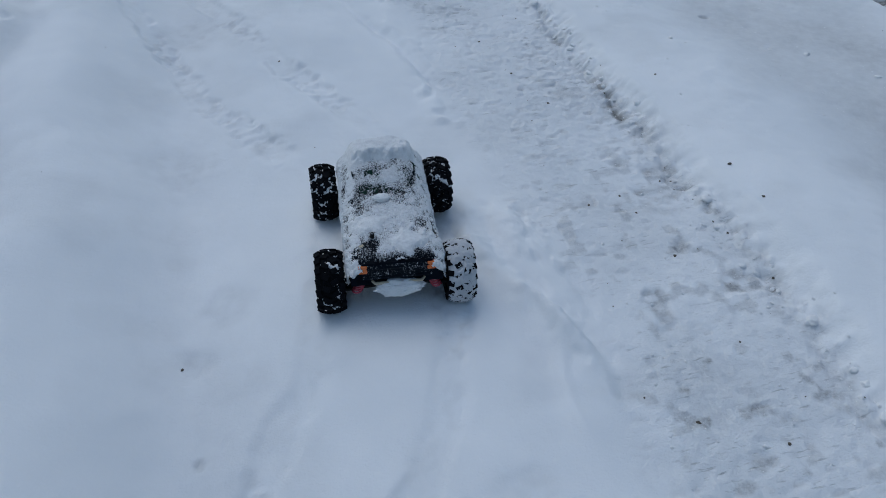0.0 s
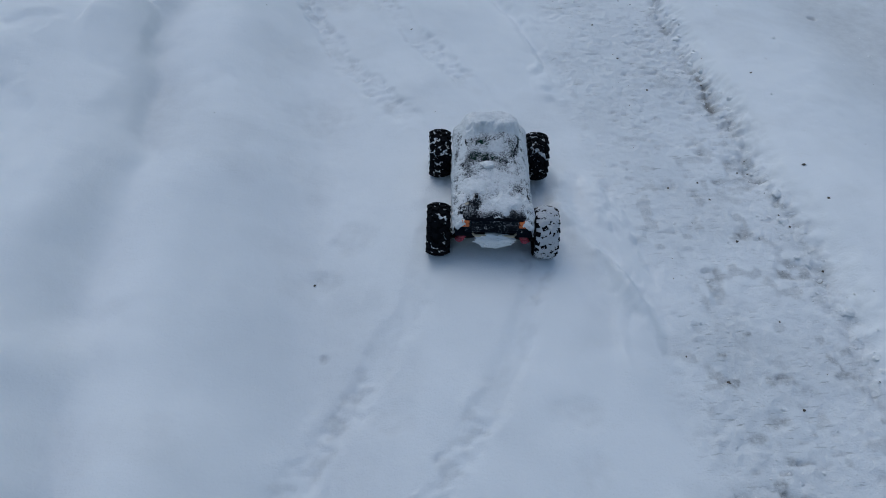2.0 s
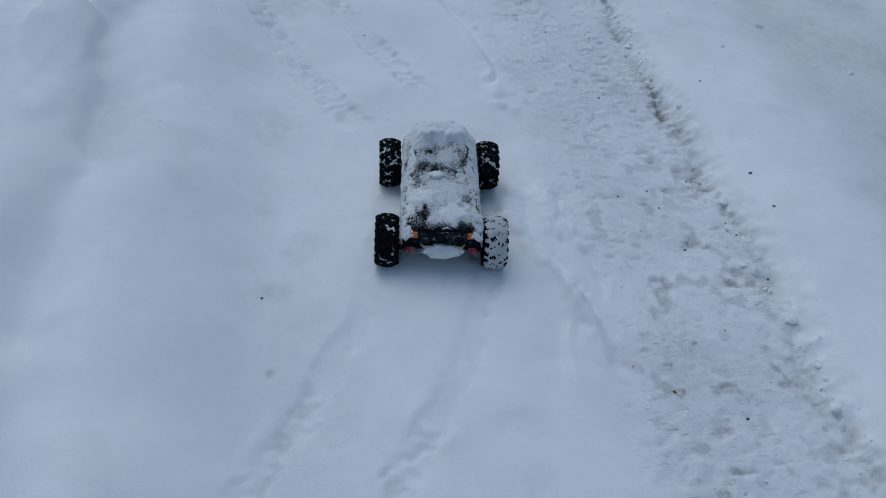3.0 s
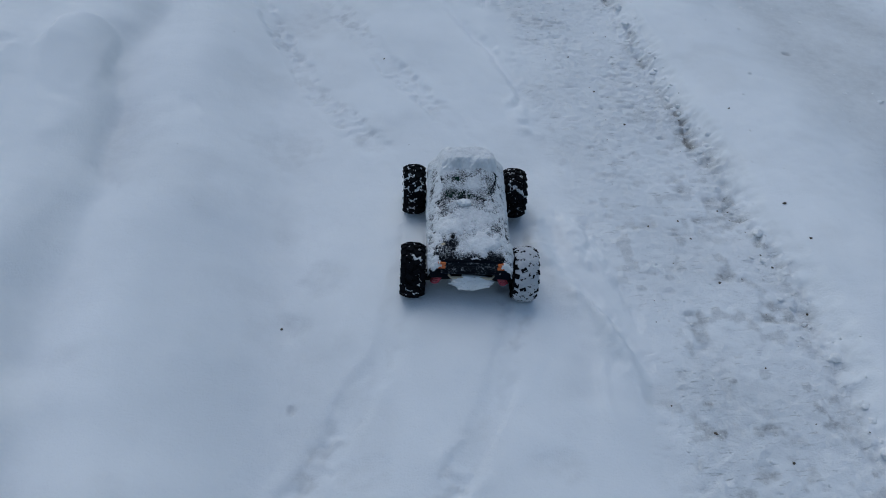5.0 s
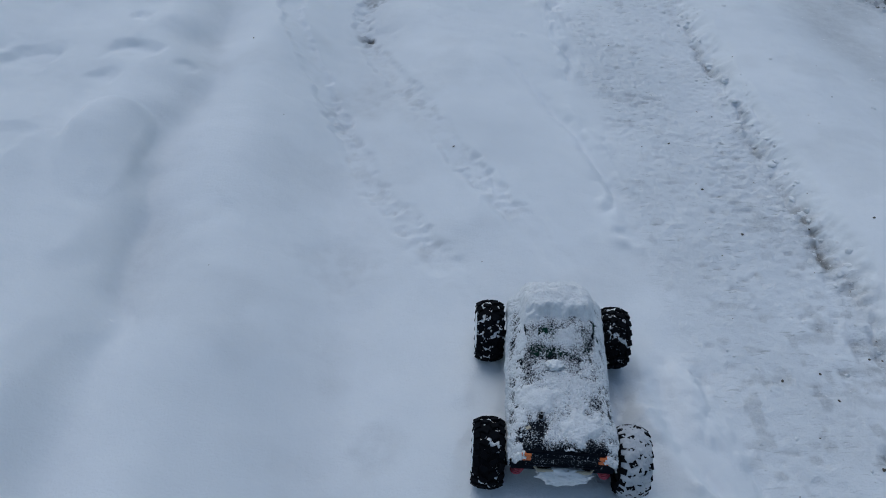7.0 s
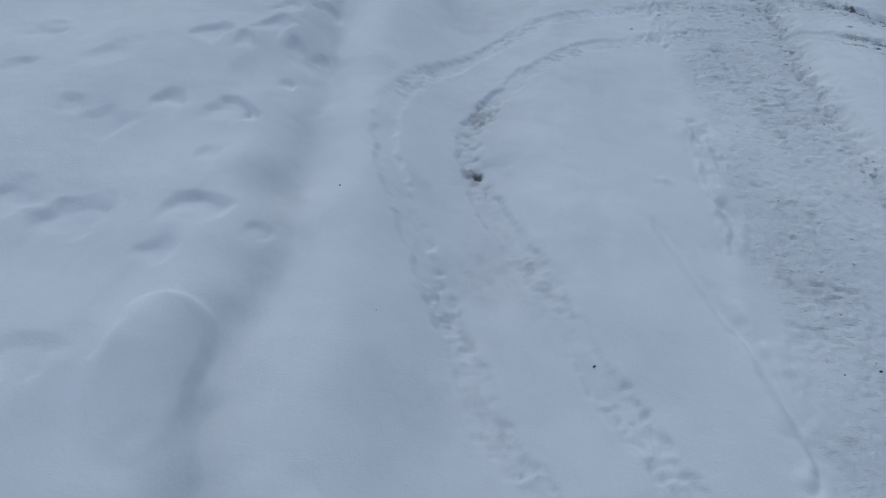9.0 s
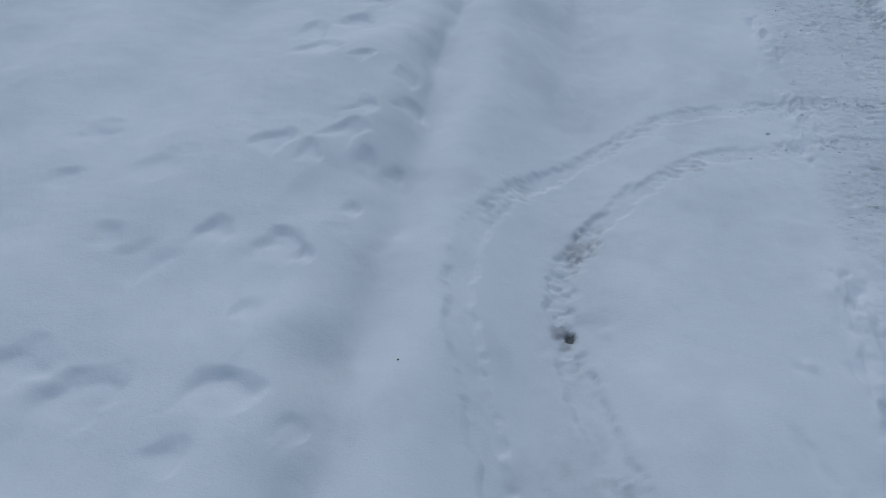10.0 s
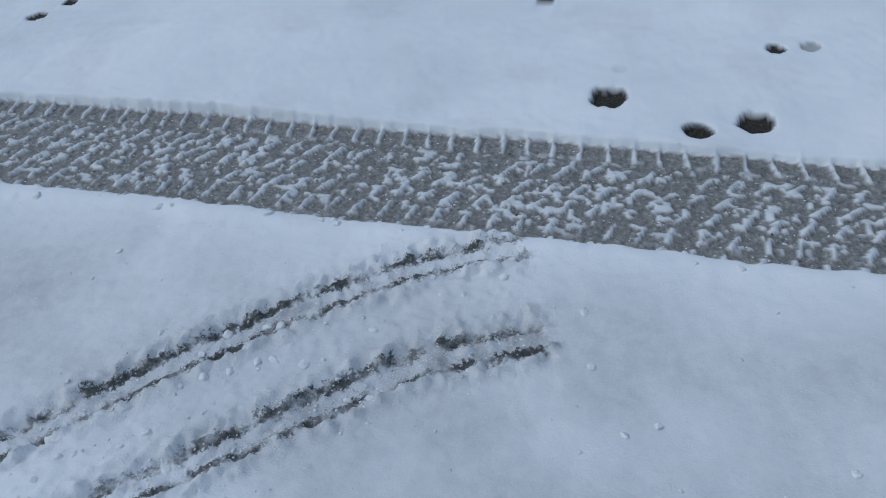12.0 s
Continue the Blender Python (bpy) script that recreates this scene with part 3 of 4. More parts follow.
def shell(y, a, out=0.0):
    """A point of the shell: y along, a from 0 (left foot) over the top (0.5) to 1 (right foot); out: away from it."""
    t = math.pi * (1 - a)
    c, s = np.cos(t), np.sin(t)
    w, f, top = shell_half(y), shell_foot(y), shell_top(y)
    n = 2 / 4.2
    x = np.sign(c) * np.abs(c) ** n
    z = np.abs(s) ** n
    cab = smooth(0.0, 0.05, y) * smooth(0.19, 0.13, y)
    x = x * (1 - (0.08 + 0.05 * cab) * smooth(0.35, 1.0, z) ** 1.5)
    side = smooth(0.75, 0.98, np.abs(x))
    up = smooth(0.7, 0.97, z)
    front = smooth(0.155, 0.192, y)
    return np.stack([x * w + out * np.sign(x) * side, y + out * front, f + (top - f) * z + out * np.maximum(up, 0.35 * (1 - side))], -1)


def truck_shell(parent):
    ys, n = np.r_[REAR, np.linspace(REAR + 0.006, NOSE, 40)], 48
    y, a = np.meshgrid(ys, np.linspace(0, 1, n), indexing="ij")
    v = shell(y.ravel(), a.ravel())
    faces = grid_faces(n, len(ys)) + [tuple(range(n)), tuple(range((len(ys) - 1) * n, len(ys) * n))[::-1]]
    ob = mesh_object("body", v, faces, PAINT)
    return under(ob, parent, "dark navy painted body shell under caked snow")


def crust(parent):
    """Snow grown on the shell: thick on nose, roof and bed, only rime on flanks and window."""
    m, n = 470, 480
    dense = np.linspace(0, 1, 4000)
    mid = shell(np.full(4000, -0.05), dense)
    run = np.r_[0, np.cumsum(np.linalg.norm(np.diff(mid, axis=0), axis=1))]
    y, arc = np.meshgrid(np.linspace(REAR + 0.001, NOSE, m), np.linspace(0, run[-1], n), indexing="ij")
    y, arc = y.ravel(), arc.ravel()
    a = np.interp(arc, run, dense)
    flank = np.clip(smooth(0.27, 0.19, a) + smooth(0.73, 0.81, a), 0, 1)
    top = 1 - flank
    shoulder = bell(np.minimum(a, 1 - a) - 0.235, 0.045)
    nose = smooth(0.074, 0.100, y + 0.010 * fbm(arc * 40, y * 40, 3, 71))
    window = smooth(-0.004, 0.012, y) * (1 - nose)
    bed = smooth(0.010, -0.012, y) * smooth(-0.182, -0.146, y + 0.020 * fbm(arc * 26, y * 20, 2, 72))
    u, v = y / 0.0021, arc / 0.0021
    grain = 0.55 * value_noise(u, v, 73) + 0.55 * value_noise(u * 1.6, v * 1.6, 74) + 0.45 * value_noise(u * 0.45, v * 0.45, 76) + 0.4 * value_noise(u * 0.2, v * 0.2, 78)
    patch = fbm(y * 24, arc * 24, 3, 75)
    h = top * (nose * (0.0205 + 0.003 * patch) + bed * (0.0018 + 0.0022 * np.maximum(patch, -0.5)) + window * (0.0010 + 0.0018 * patch))
    lumps = 0.6 * fbm(y * 95, arc * 95, 3, 79) + 0.4 * value_noise(y * 210, arc * 210, 80)
    h = h + (0.0022 * flank + 0.0030 * shoulder + 0.0016 * top * nose) * lumps
    h = h + flank * (0.0019 + 0.0010 * patch + 0.0050 * smooth(0.12, 0.175, y) + 0.0024 * smooth(0.14, 0.0, np.minimum(a, 1 - a))) + 0.0011 * shoulder
    for px, py, size, thick in ((0.022, -0.142, 0.032, 0.0085), (-0.046, -0.092, 0.028, 0.0060), (0.040, -0.060, 0.030, 0.0022), (0.012, 0.040, 0.020, 0.0020), (0.0, -0.085, 0.03, 0.0015)):
        at = np.interp(px, mid[:, 0], run)
        c = np.hypot(y - py, arc - at) / size * (1 + 0.35 * fbm(y * 60 + px * 90, arc * 60, 2, 77))
        h = h + thick * smooth(1.25, 0.35, c)
    # bare spots: the tail's upper edge, behind the post, and the corners of the window; the dark one ahead of the snow
    # chunk is its painted shadow
    for px, py, size, deep in ((-0.044, -0.140, 0.020, 0.0042), (-0.046, 0.022, 0.013, 0.0030), (0.050, 0.026, 0.012, 0.0022), (-0.014, 0.004, 0.012, 0.0034), (0.020, -0.168, 0.014, 0.0016)):
        at = np.interp(px, mid[:, 0], run)
        h = h - 0.75 * deep * bell(np.hypot(y - py, arc - at), size)
    h = h - 0.0012 * smooth(-0.168, -0.182, y) * top
    low = np.minimum(a, 1 - a)
    h = h - 0.0030 * bell(low - (0.25 - 0.9 * (y - 0.09)), 0.014) * smooth(0.04, 0.06, y) * smooth(0.15, 0.12, y)
    thick = h + 0.0009 * grain
    thin = 1 - 0.62 * smooth(0.0025, 0.0075, h) * (1 - 0.55 * shoulder)
    h = np.maximum(h, -0.0002) + 0.0021 * grain * thin + 0.0004
    ob = mesh_object("snow_crust", shell(y, a, h), grid_faces(n, m), CRUST)
    coat = np.clip((thick - 0.0001) / 0.0135, -0.25, 1)
    ob.data.attributes.new("coat", "FLOAT", "POINT").data.foreach_set("value", coat.astype(np.float32))
    return under(ob, parent, "white crust of caked snow and rime")


def speckle(parent, name, make, m, n, bias, amp, seed, label):
    """A skin of rime over a face: make(u, v, out) gives its points."""
    u, v = np.meshgrid(np.linspace(0, 1, m), np.linspace(0, 1, n), indexing="ij")
    u, v = u.ravel(), v.ravel()
    g = 0.6 * value_noise(u * m / 3.0, v * n / 3.0, seed) + 0.4 * value_noise(u * m / 1.4, v * n / 1.4, seed + 1) + 0.7 * fbm(u * 6, v * 3, 3, seed + 2)
    rim = smooth(0.0, 0.05, u) * smooth(1.0, 0.95, u) * smooth(0.0, 0.08, v) * smooth(1.0, 0.92, v)
    ob = mesh_object(name, make(u, v, 0.0005 + 0.0004 * g - 0.002 * (1 - rim)), grid_faces(n, m), CRUST)
    ob.data.attributes.new("coat", "FLOAT", "POINT").data.foreach_set("value", (bias + amp * g + 0.12 * (1 - rim)).astype(np.float32))
    return under(ob, parent, label)


def blob(name, size, seed, parent, at, label="", rough=0.25, level=4, flat=0.0):
    """A lump of snow with an uneven skin."""
    bm = bmesh.new()
    bmesh.ops.create_icosphere(bm, subdivisions=level, radius=1.0)
    for v in bm.verts:
        k = noise.fractal(v.co * 2.1 + Vector((seed, 2 * seed, 0)), 0.8, 2.1, 4)
        v.co *= 1 + rough * k + 0.3 * rough * noise.noise(v.co * 14) + 0.5 * rough * noise.noise(v.co * 4.3 + Vector((seed, 0, seed)))
        if v.co.z < -flat and flat:
            v.co.z = -flat + 0.15 * (v.co.z + flat)
        v.co = Vector((v.co.x * size[0], v.co.y * size[1], v.co.z * size[2])) + Vector(at)
    return part(name, bm, SNOW, parent, label, flat=False)


TYRE_R, TYRE_W = 0.0605, 0.054


def tyre_mesh():
    bm = bmesh.new()
    w = TYRE_W / 2
    prof = [(-w * 0.62, 0.034), (-w * 0.92, 0.037), (-w, 0.044), (-w * 0.97, 0.049), (-w * 0.84, 0.0535), (-w * 0.45, 0.0575), (0, 0.0587), (w * 0.45, 0.0575),
            (w * 0.84, 0.0535), (w * 0.97, 0.049), (w, 0.044), (w * 0.92, 0.037), (w * 0.62, 0.034)]
    n = 48
    rings = [[bm.verts.new((x, r * math.cos(t), r * math.sin(t))) for x, r in prof] for t in np.linspace(0, 2 * math.pi, n, endpoint=False)]
    for k in range(n):
        a, b = rings[k], rings[(k + 1) % n]
        for j in range(len(prof) - 1):
            bm.faces.new((a[j], a[j + 1], b[j + 1], b[j]))
    count = 17
    for k in range(count):
        for row, (x, wide, long, skew, phase, r) in enumerate(((-0.0212, 0.0125, 0.0130, -10, 0.0, 0.0540), (-0.0078, 0.0145, 0.0115, 26, 0.35, 0.0586),
                                                              (0.0078, 0.0145, 0.0115, -26, 0.85, 0.0586), (0.0212, 0.0125, 0.0130, 10, 0.5, 0.0540))):
            t = 360 * (k + phase) / count
            m = pose(0, 0, 0, t, 0, 0) @ pose(x, 0, r, 0, 1350 * x if abs(x) > 0.02 else 700 * x, skew)
            made = bmesh.ops.create_cube(bm, size=1.0, matrix=m @ Matrix.Diagonal((wide, long, 0.0066, 1)))
            for v in made["verts"]:
                c = m.inverted() @ v.co
                if c.z > 0:
                    v.co = m @ Vector((c.x * 0.88, c.y * 0.82, c.z))
    bmesh.ops.recalc_face_normals(bm, faces=bm.faces)
    me = bpy.data.meshes.new("tyre")
    bm.to_mesh(me)
    bm.free()
    me.materials.append(RUBBER)
    return me


def ring_snow(base, amp, seed, name="tread_snow"):
    """Snow pressed between the lugs: a wavy band that the lugs stand out of."""
    m, n = 190, 40
    t, u = np.meshgrid(np.linspace(0, 2 * math.pi, m, endpoint=False), np.linspace(-1, 1, n), indexing="ij")
    t, u = t.ravel(), u.ravel()
    g = fbm(np.cos(t) * 5 + 9 * seed, np.sin(t) * 5 + u * 2.0, 3, seed) + 0.9 * value_noise(t * 26, u * 13, seed + 3)
    r = base + amp * g - 0.0095 * np.abs(u) ** 3
    x = u * TYRE_W / 2 * 0.98
    v = np.stack([x, r * np.cos(t), r * np.sin(t)], 1)
    faces = [tuple((i % (m * n)) for i in f) for f in grid_faces(n, m + 1)]
    return v, faces


def hub_snow():
    """The dished plug of snow that fills a rim."""
    bm = bmesh.new()
    n, rings = 32, [(0.0365, 0.0255), (0.034, 0.0275), (0.026, 0.0270), (0.014, 0.0245)]
    verts = [[bm.verts.new((x + 0.0008 * noise.noise(Vector((r * 90 * math.cos(t), r * 90 * math.sin(t), 1))), r * math.cos(t), r * math.sin(t)))
              for t in np.linspace(0, 2 * math.pi, n, endpoint=False)] for r, x in rings]
    for a, b in zip(verts, verts[1:]):
        for k in range(n):
            bm.faces.new((a[k], a[(k + 1) % n], b[(k + 1) % n], b[k]))
    bm.faces.new(verts[-1])
    return bm


def rim():
    bm = bmesh.new()
    for x, r in ((0.020, 0.0375), (-0.020, 0.0375)):
        tube(bm, [(x, r * math.cos(t), r * math.sin(t)) for t in np.linspace(0, 2 * math.pi, 33)], 0.0022, 6)
    bmesh.ops.create_cone(bm, cap_ends=True, segments=24, radius1=0.034, radius2=0.034, depth=0.044, matrix=pose(0, 0, 0, 0, 90, 0))
    return bm


def rc_truck():
    truck = new("toy_truck")
    tagged(truck, "snow-caked radio-controlled monster truck with black knobby tyres on snow", "toy truck")
    truck_shell(truck)
    crust(truck)
    # tail: dark gate with a raised band, orange lamps, cream bumper strip
    bm = bmesh.new()
    block(bm, (0.132, 0.004, 0.040), (0, REAR - 0.001, 0.116), bevel=0.003)
    block(bm, (0.124, 0.004, 0.005), (0, REAR - 0.004, 0.126), bevel=0.0015)
    block(bm, (0.124, 0.005, 0.006), (0, REAR - 0.004, 0.103), bevel=0.0015)
    gate = part("tailgate", bm, PAINT, truck, "black tailgate dusted with snow")
    speckle(gate, "rime", lambda u, v, o: np.stack([-0.064 + 0.128 * u, REAR - 0.0030 - o - 0.0032 * np.maximum(bell(v - 0.78, 0.10), bell(v - 0.14, 0.11)), 0.098 + 0.036 * v], -1), 180, 60, -0.105, 0.075, 81, "thin white rime")
    for sx in (-1, 1):
        part("tail_lamp", block(bmesh.new(), (0.017, 0.007, 0.017), (sx * 0.064, REAR - 0.003, 0.124), bevel=0.002), ORANGE, truck, "orange tail lamp")
    part("rear_bumper", tube(bmesh.new(), [(-0.05, REAR + 0.006, 0.091), (-0.042, REAR - 0.006, 0.090), (0.046, REAR - 0.007, 0.091), (0.054, REAR + 0.006, 0.092)], 0.0030), CREAM, truck, "cream plastic bumper bar")
    blob("bumper_snow", (0.045, 0.017, 0.019), 3.1, truck, (0.004, REAR - 0.003, 0.076), "lump of snow caked under the bumper", 0.20, 5)
    blob("snow_chunk", (0.0155, 0.0110, 0.0065), 7.7, truck, (-0.012, -0.018, 0.1560), "loose white chunk of snow", 0.34, 4)
    # snow frozen along the shell's rear rim and sills
    for sx in (-1, 1):
        a = np.linspace(0.10, 0.27, 26)
        line = [Vector(p) + Vector((0, -0.003, 0)) for p in shell(np.full(26, REAR), a if sx < 0 else 1 - a, 0.0)]
        bm = tube(bmesh.new(), line, 0.0062, 12)
        bmesh.ops.subdivide_edges(bm, edges=list(bm.edges), cuts=2, use_grid_fill=True)
        for v in bm.verts:
            v.co += 0.0030 * noise.noise_vector(v.co * 190) + 0.0022 * noise.noise_vector(v.co * 420)
        part("rim_snow", bm, SNOW, truck, "ragged snow frozen on the rear rim", flat=False)
    # body post and clip, with a scrap of cream sticker
    bm = bmesh.new()
    bmesh.ops.create_cone(bm, cap_ends=True, segments=16, radius1=0.0042, radius2=0.0036, depth=0.012, matrix=pose(-0.040, -0.126, 0.151))
    post = part("body_post", bm, PLASTIC, truck, "black body post")
    clip = [(-0.046 + 0.012 * k / 10, -0.126 + 0.003 * math.sin(k * 0.9), 0.1565) for k in range(11)]
    part("clip", tube(bmesh.new(), clip, 0.0009, 6), STEEL, post, "bent steel clip")
    sticker = block(bmesh.new(), (0.009, 0.005, 0.0016), (-0.062, -0.150, 0.1480), (4, 0, 28), 0.0005)
    part("sticker", sticker, CREAM, truck, "cream sticker")
    # window: a green pane behind the cab
    m, n = 8, 14
    y, a = np.meshgrid(np.linspace(0.004, 0.062, m), np.linspace(0.36, 0.64, n), indexing="ij")
    pane = shell(y.ravel(), a.ravel(), 0.0006)
    under(mesh_object("rear_window", pane, grid_faces(n, m), GLASS), truck, "dark green rear window under rime")
    for sx in (0, 1):
        y, a = np.meshgrid(np.linspace(0.03, 0.125, 10), np.linspace(0.19, 0.27, 8), indexing="ij")
        a = a.ravel() if sx == 0 else 1 - a.ravel()
        f = grid_faces(8, 10)
        under(mesh_object("side_window", shell(y.ravel(), a, 0.0006), f if sx else [q[::-1] for q in f], GLASS), truck, "dark side window under rime")
    # chassis, axles, arms and springs
    bm = block(bmesh.new(), (0.070, 0.300, 0.014), (0, 0, 0.060), bevel=0.004)
    block(bm, (0.060, 0.050, 0.040), (0, -0.144, 0.072), bevel=0.006)
    block(bm, (0.060, 0.050, 0.040), (0, 0.144, 0.072), bevel=0.006)
    part("chassis", bm, PLASTIC, truck, "black plastic chassis")
    part("front_bumper", tube(bmesh.new(), [(-0.05, 0.165, 0.078), (-0.035, 0.196, 0.080), (0.035, 0.196, 0.080), (0.05, 0.165, 0.078)], 0.005), RED, truck, "dark red front bumper")
    for sy in (-1, 1):
        part("axle", tube(bmesh.new(), [(-0.11, sy * 0.144, 0.0615), (0.11, sy * 0.144, 0.0615)], 0.0035, 10), PLASTIC, truck, "black axle")
        for sx in (-1, 1):
            part("suspension_arm", block(bmesh.new(), (0.072, 0.016, 0.006), (sx * 0.066, sy * 0.150, 0.050), (0, sx * 6, 0), 0.002), PLASTIC, truck)
            a, b = Vector((sx * 0.078, sy * 0.176, 0.056)), Vector((sx * 0.060, sy * 0.172, 0.100))
            shock = part("shock_absorber", tube(bmesh.new(), [a, a.lerp(b, 0.5), b], 0.0042, 10), STEEL, truck, "small steel shock absorber")
            turns = [a.lerp(b, 0.08 + 0.84 * k / 84) + Vector((0.0088 * math.cos(k * 0.5236), 0.0088 * math.sin(k * 0.5236), 0)) for k in range(85)]
            part("spring", tube(bmesh.new(), turns, 0.0019, 5), RED, shock, "red coil spring")
    # four wheels; how much snow each holds differs
    tyre = tyre_mesh()
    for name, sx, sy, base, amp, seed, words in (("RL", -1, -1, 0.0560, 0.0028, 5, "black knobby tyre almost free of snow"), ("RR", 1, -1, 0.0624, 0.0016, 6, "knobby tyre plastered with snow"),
                                                 ("FL", -1, 1, 0.0572, 0.0030, 7, "black knobby tyre with snow in the tread"), ("FR", 1, 1, 0.0570, 0.0030, 8, "black knobby tyre with snow in the tread")):
        wheel = part("wheel", rim(), PLASTIC, truck, "wheel packed with snow", flat=False)
        t = new("tyre", tyre)
        under(t, wheel, words)
        v, f = ring_snow(base, amp, seed)
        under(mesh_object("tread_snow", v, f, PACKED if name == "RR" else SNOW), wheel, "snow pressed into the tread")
        under(part("hub_snow", hub_snow(), SNOW, wheel, "white plug of snow filling the rim", flat=False), wheel)
        wheel.matrix_basis = pose(sx * 0.124, sy * 0.144, 0.0615, 0, 0, 2 if sy > 0 else 0) @ pose(0, 0, 0, 37 * seed, 0, 0) @ (pose(0, 0, 0) if sx > 0 else pose(0, 0, 0, 0, 0, 180))
    truck.matrix_basis = pose(-0.114, 1.131, TRUCK_Z, 0, 0, 8.6)
    return truck


TRUCK_Z = min(height(-0.116 + dx, 1.153 + dy) for dx in (-0.14, 0.11) for dy in (-0.16, 0.13)) - 0.004
rc_truck()


def lump_mesh(name, seed, mat, rough=0.35, squash=0.7):
    bm = bmesh.new()
    bmesh.ops.create_icosphere(bm, subdivisions=3, radius=1.0)
    for v in bm.verts:
        v.co *= 1 + rough * noise.fractal(v.co * 1.7 + Vector((seed * 3.3, seed, 1)), 0.9, 2.0, 3)
        v.co.z *= squash
    me = bpy.data.meshes.new(name)
    bm.to_mesh(me)
    bm.free()
    me.materials.append(mat)
    me.polygons.foreach_set("use_smooth", np.ones(len(me.polygons), bool))
    return me


def strew(name, meshes, spots, label, category, group, sink):
    """Loose pieces on the snow: spots of x, y, radius."""
    spots = np.array(spots, float)
    z = relief(spots[:, 0].copy(), spots[:, 1].copy())[0]
    for (x, y, r), h in zip(spots, z):
        ob = new(name, random.choice(meshes))
        ob.matrix_basis = pose(x, y, h + sink * r, random.uniform(-25, 25), random.uniform(-25, 25), random.uniform(0, 360)) @ Matrix.Diagonal((r, r * random.uniform(0.6, 1.0), r * random.uniform(0.6, 1.0), 1))
        tagged(ob, label, category, group)


CLODS = [lump_mesh("snow_clod", k, CLOD, 0.34, 0.62) for k in range(6)]
CRUMBS = [lump_mesh("dirt_crumb", 20 + k, EARTH, 0.6, 0.6) for k in range(4)]
random.seed(4)
spots = []
for k in range(105):  # along the broken edge of the lane
    s = random.uniform(0.5, 5.4)
    spots.append((*from_lane(0.922 + random.gauss(0, 0.022), s), random.choice((0.004, 0.005, 0.006, 0.007, 0.008, 0.010, 0.013)) * random.uniform(0.7, 1.2)))
for k in range(40):  # larger broken lumps in its crevice
    s = random.uniform(0.4, 5.2)
    spots.append((*from_lane(0.922 + random.gauss(0, 0.014), s), random.uniform(0.007, 0.016)))
for k in range(60):  # thrown beside the worn lane and the loop
    spots.append((*from_lane(random.uniform(1.05, 2.08), random.uniform(1.5, 4.6)), random.choice((0.003, 0.004, 0.005, 0.007, 0.010)) * random.uniform(0.8, 1.3)))
for k in range(22):
    spots.append((*from_lane(2.08 + random.gauss(0, 0.025), random.uniform(2.3, 4.6)), random.uniform(0.005, 0.016)))
line = LOOP[0][541:881]
for k in range(115):  # crumbs of snow that the small wheels threw up
    p = line[random.randrange(len(line))]
    spots.append((p[0] + random.gauss(0, 0.13), p[1] + random.gauss(0, 0.10), random.choice((0.003, 0.004, 0.005, 0.006, 0.008, 0.011))))
strew("snow_clod", CLODS, spots, "broken white clod of snow lying on the snow", "snow clod", "snow clods", -0.15)
spots = [(0.69, 1.42, 0.007), (0.73, 1.29, 0.005), (0.60, 1.84, 0.005), (-0.47, 1.97, 0.005), (-0.06, 1.18, 0.004), (-0.48, 0.83, 0.0045)]
spots += [(a, b, 0.005) for a, b in ((0.345, 1.32), (0.45, 1.29), (0.21, 1.95), (0.30, 1.78), (0.125, 2.15), (0.504, 1.14), (0.44, 0.70), (0.585, 0.66))]
for k in range(70):
    s = random.uniform(0.4, 5.2)
    spots.append((*from_lane(random.choice((random.uniform(0.5, 0.92), random.gauss(0.90, 0.03))), s), random.choice((0.0015, 0.002, 0.0025, 0.003, 0.004))))
for k in range(24):
    spots.append((*from_lane(random.uniform(-0.6, 2.05), random.uniform(0.4, 5.0)), random.uniform(0.0015, 0.0035)))
for k in range(34):  # grit on the wet slush
    spots.append((*from_lane(random.uniform(2.10, 2.50), random.uniform(2.2, 4.4)), random.uniform(0.002, 0.0048)))
spots = [(a, b, 0.75 * c) for a, b, c in spots]
strew("dirt_crumb", CRUMBS, spots, "small dark brown crumb of dirt on the snow", "dirt crumb", "dirt crumbs", 0.1)


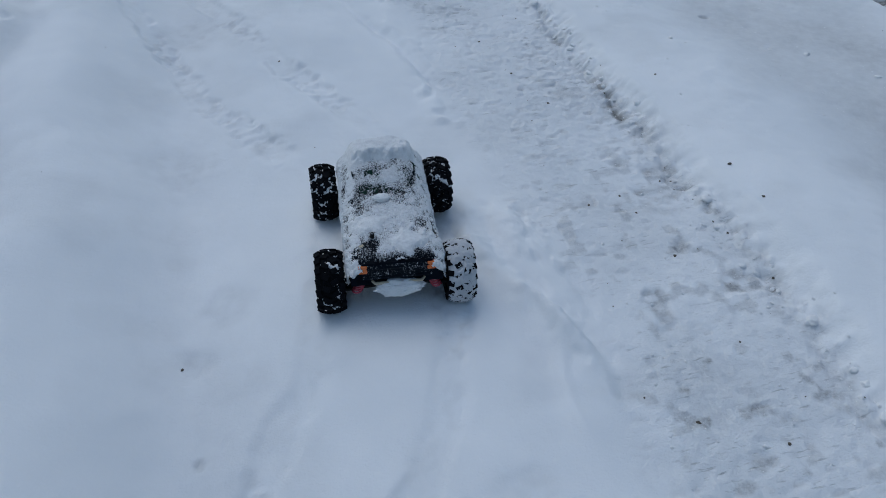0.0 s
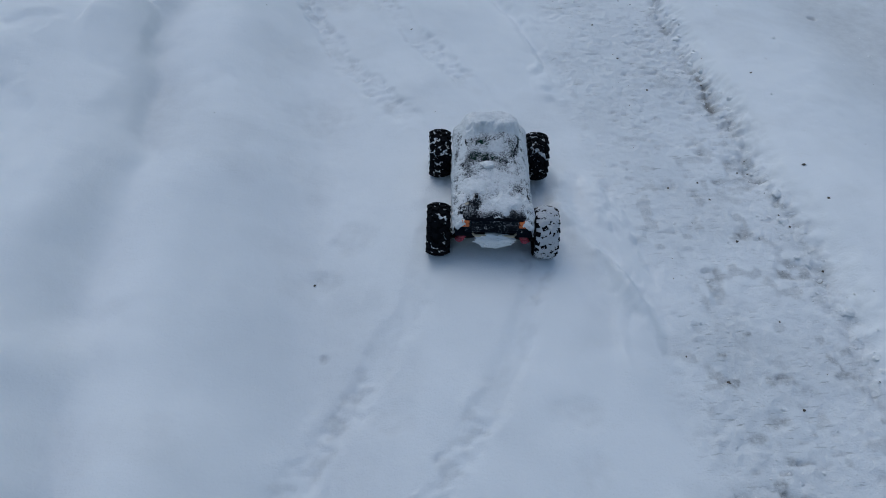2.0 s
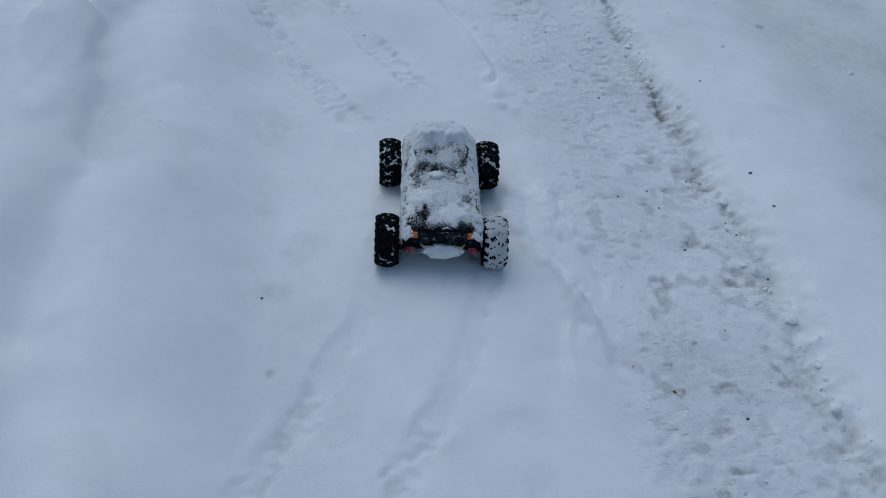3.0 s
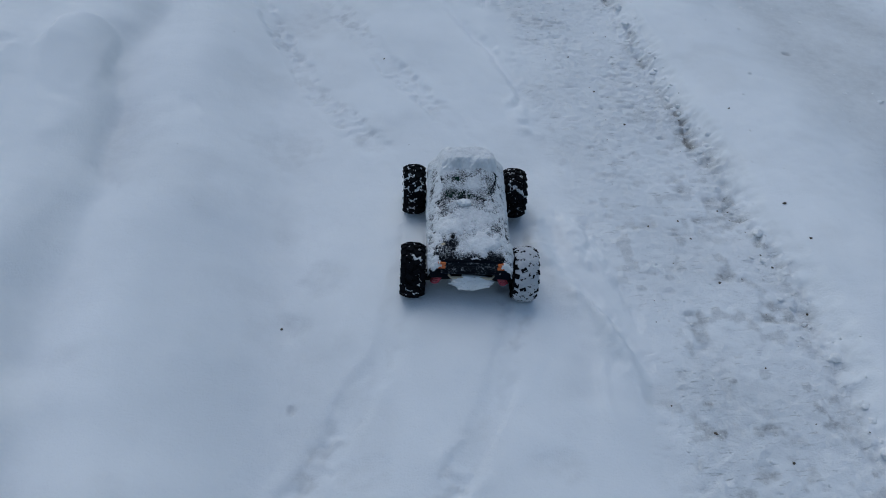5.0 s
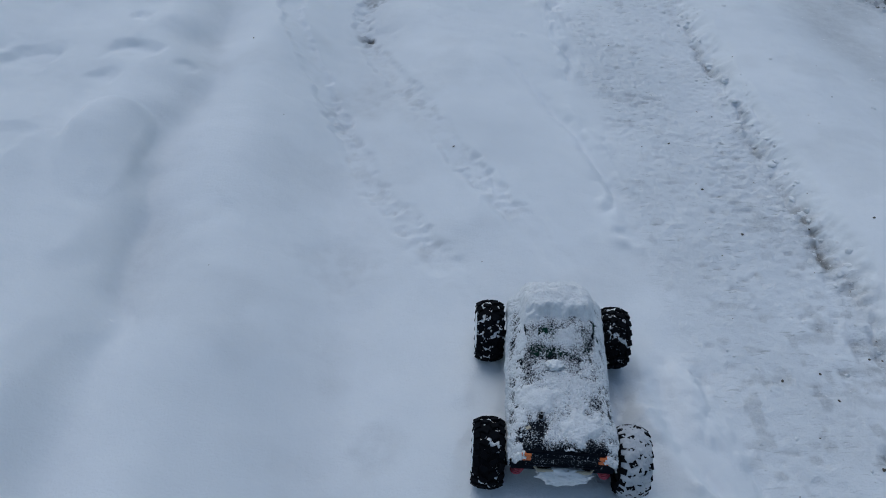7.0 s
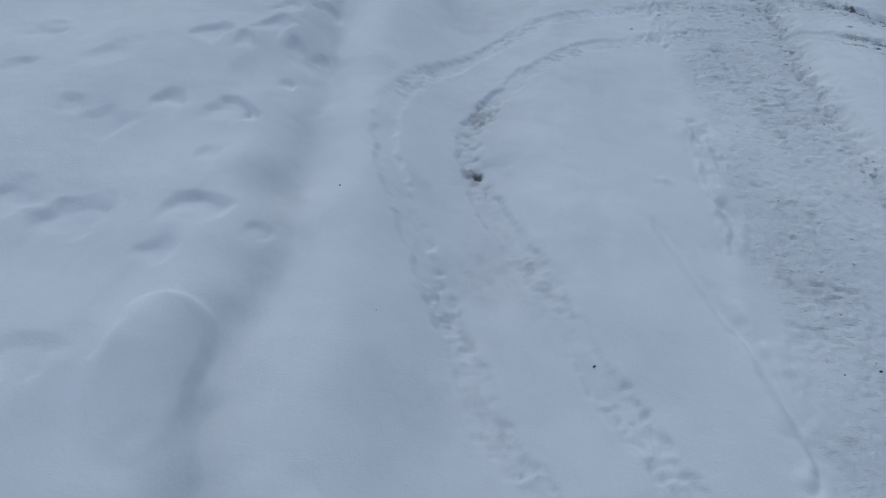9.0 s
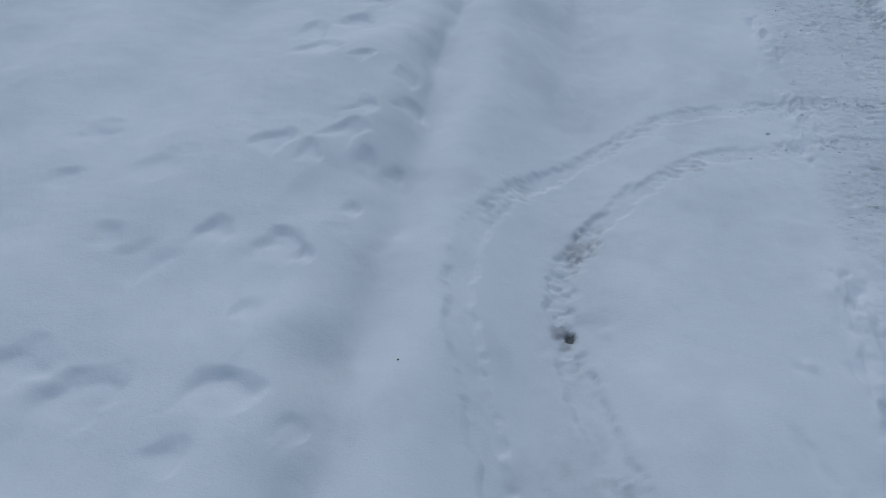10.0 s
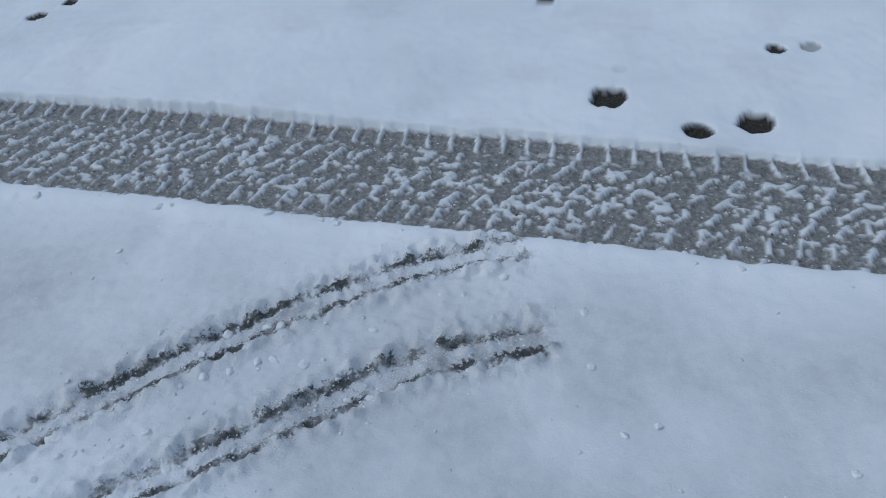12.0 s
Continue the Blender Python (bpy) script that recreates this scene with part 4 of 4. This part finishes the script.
def snow_grains():
    """The fine crumbs of snow along the broken edge and beside the fresh ruts, too small to tell apart."""
    rng = np.random.default_rng(8)
    n = 420
    k = rng.integers(493, 886, 2400)
    way = np.gradient(LOOP[0], axis=0)
    way /= np.hypot(way[:, 0], way[:, 1])[:, None]
    beside_rut = rng.choice([-0.124, 0.124], 2400) + rng.normal(0, 1, 2400) * rng.choice([0.016, 0.035, 0.07], 2400)
    along = LOOP[0][k] + np.stack([way[k, 1], -way[k, 0]], 1) * beside_rut[:, None]
    wide = np.stack(from_lane(rng.uniform(1.0, 2.08, 500), rng.uniform(1.2, 5.0, 500)), 1)
    edge = np.stack(from_lane(0.925 + rng.normal(0, 0.030, 3 * n), rng.uniform(0.4, 5.2, 3 * n)), 1)
    trod = np.stack(from_lane(rng.uniform(0.52, 0.93, 2 * n), 0.3 + 4.7 * rng.uniform(0, 1, 2 * n) ** 1.4), 1)
    lane = np.stack(from_lane(rng.uniform(2.08, 2.53, 3 * n), rng.uniform(2.2, 4.6, 3 * n)), 1)
    at = np.concatenate([along, wide, edge, trod, lane])
    size = rng.choice([0.0012, 0.0016, 0.002, 0.0026, 0.0034, 0.005], len(at), p=[0.25, 0.25, 0.2, 0.15, 0.1, 0.05])
    size[len(along) + len(wide) + len(edge) : -len(lane)] *= 1.1
    z = relief(at[:, 0].copy(), at[:, 1].copy())[0]
    unit = np.array([(1, 0, 0), (0, 1, 0), (-1, 0, 0), (0, -1, 0), (0, 0, 0.5), (0, 0, -0.6)])
    tris = np.array([(0, 1, 4), (1, 2, 4), (2, 3, 4), (3, 0, 4), (1, 0, 5), (2, 1, 5), (3, 2, 5), (0, 3, 5)])
    v = unit[None] * size[:, None, None] * rng.uniform(0.6, 1.4, (len(at), 6, 3)) + np.c_[at, z + 0.0 * size][:, None]
    f = tris[None] + 6 * np.arange(len(at))[:, None, None]
    ob = mesh_object("snow_crumbs", v.reshape(-1, 3), f.reshape(-1, 3), LOOSE)
    tagged(ob, "fine white crumbs of snow strewn on the snow", "snow crumbs", kind="stuff")


snow_grains()
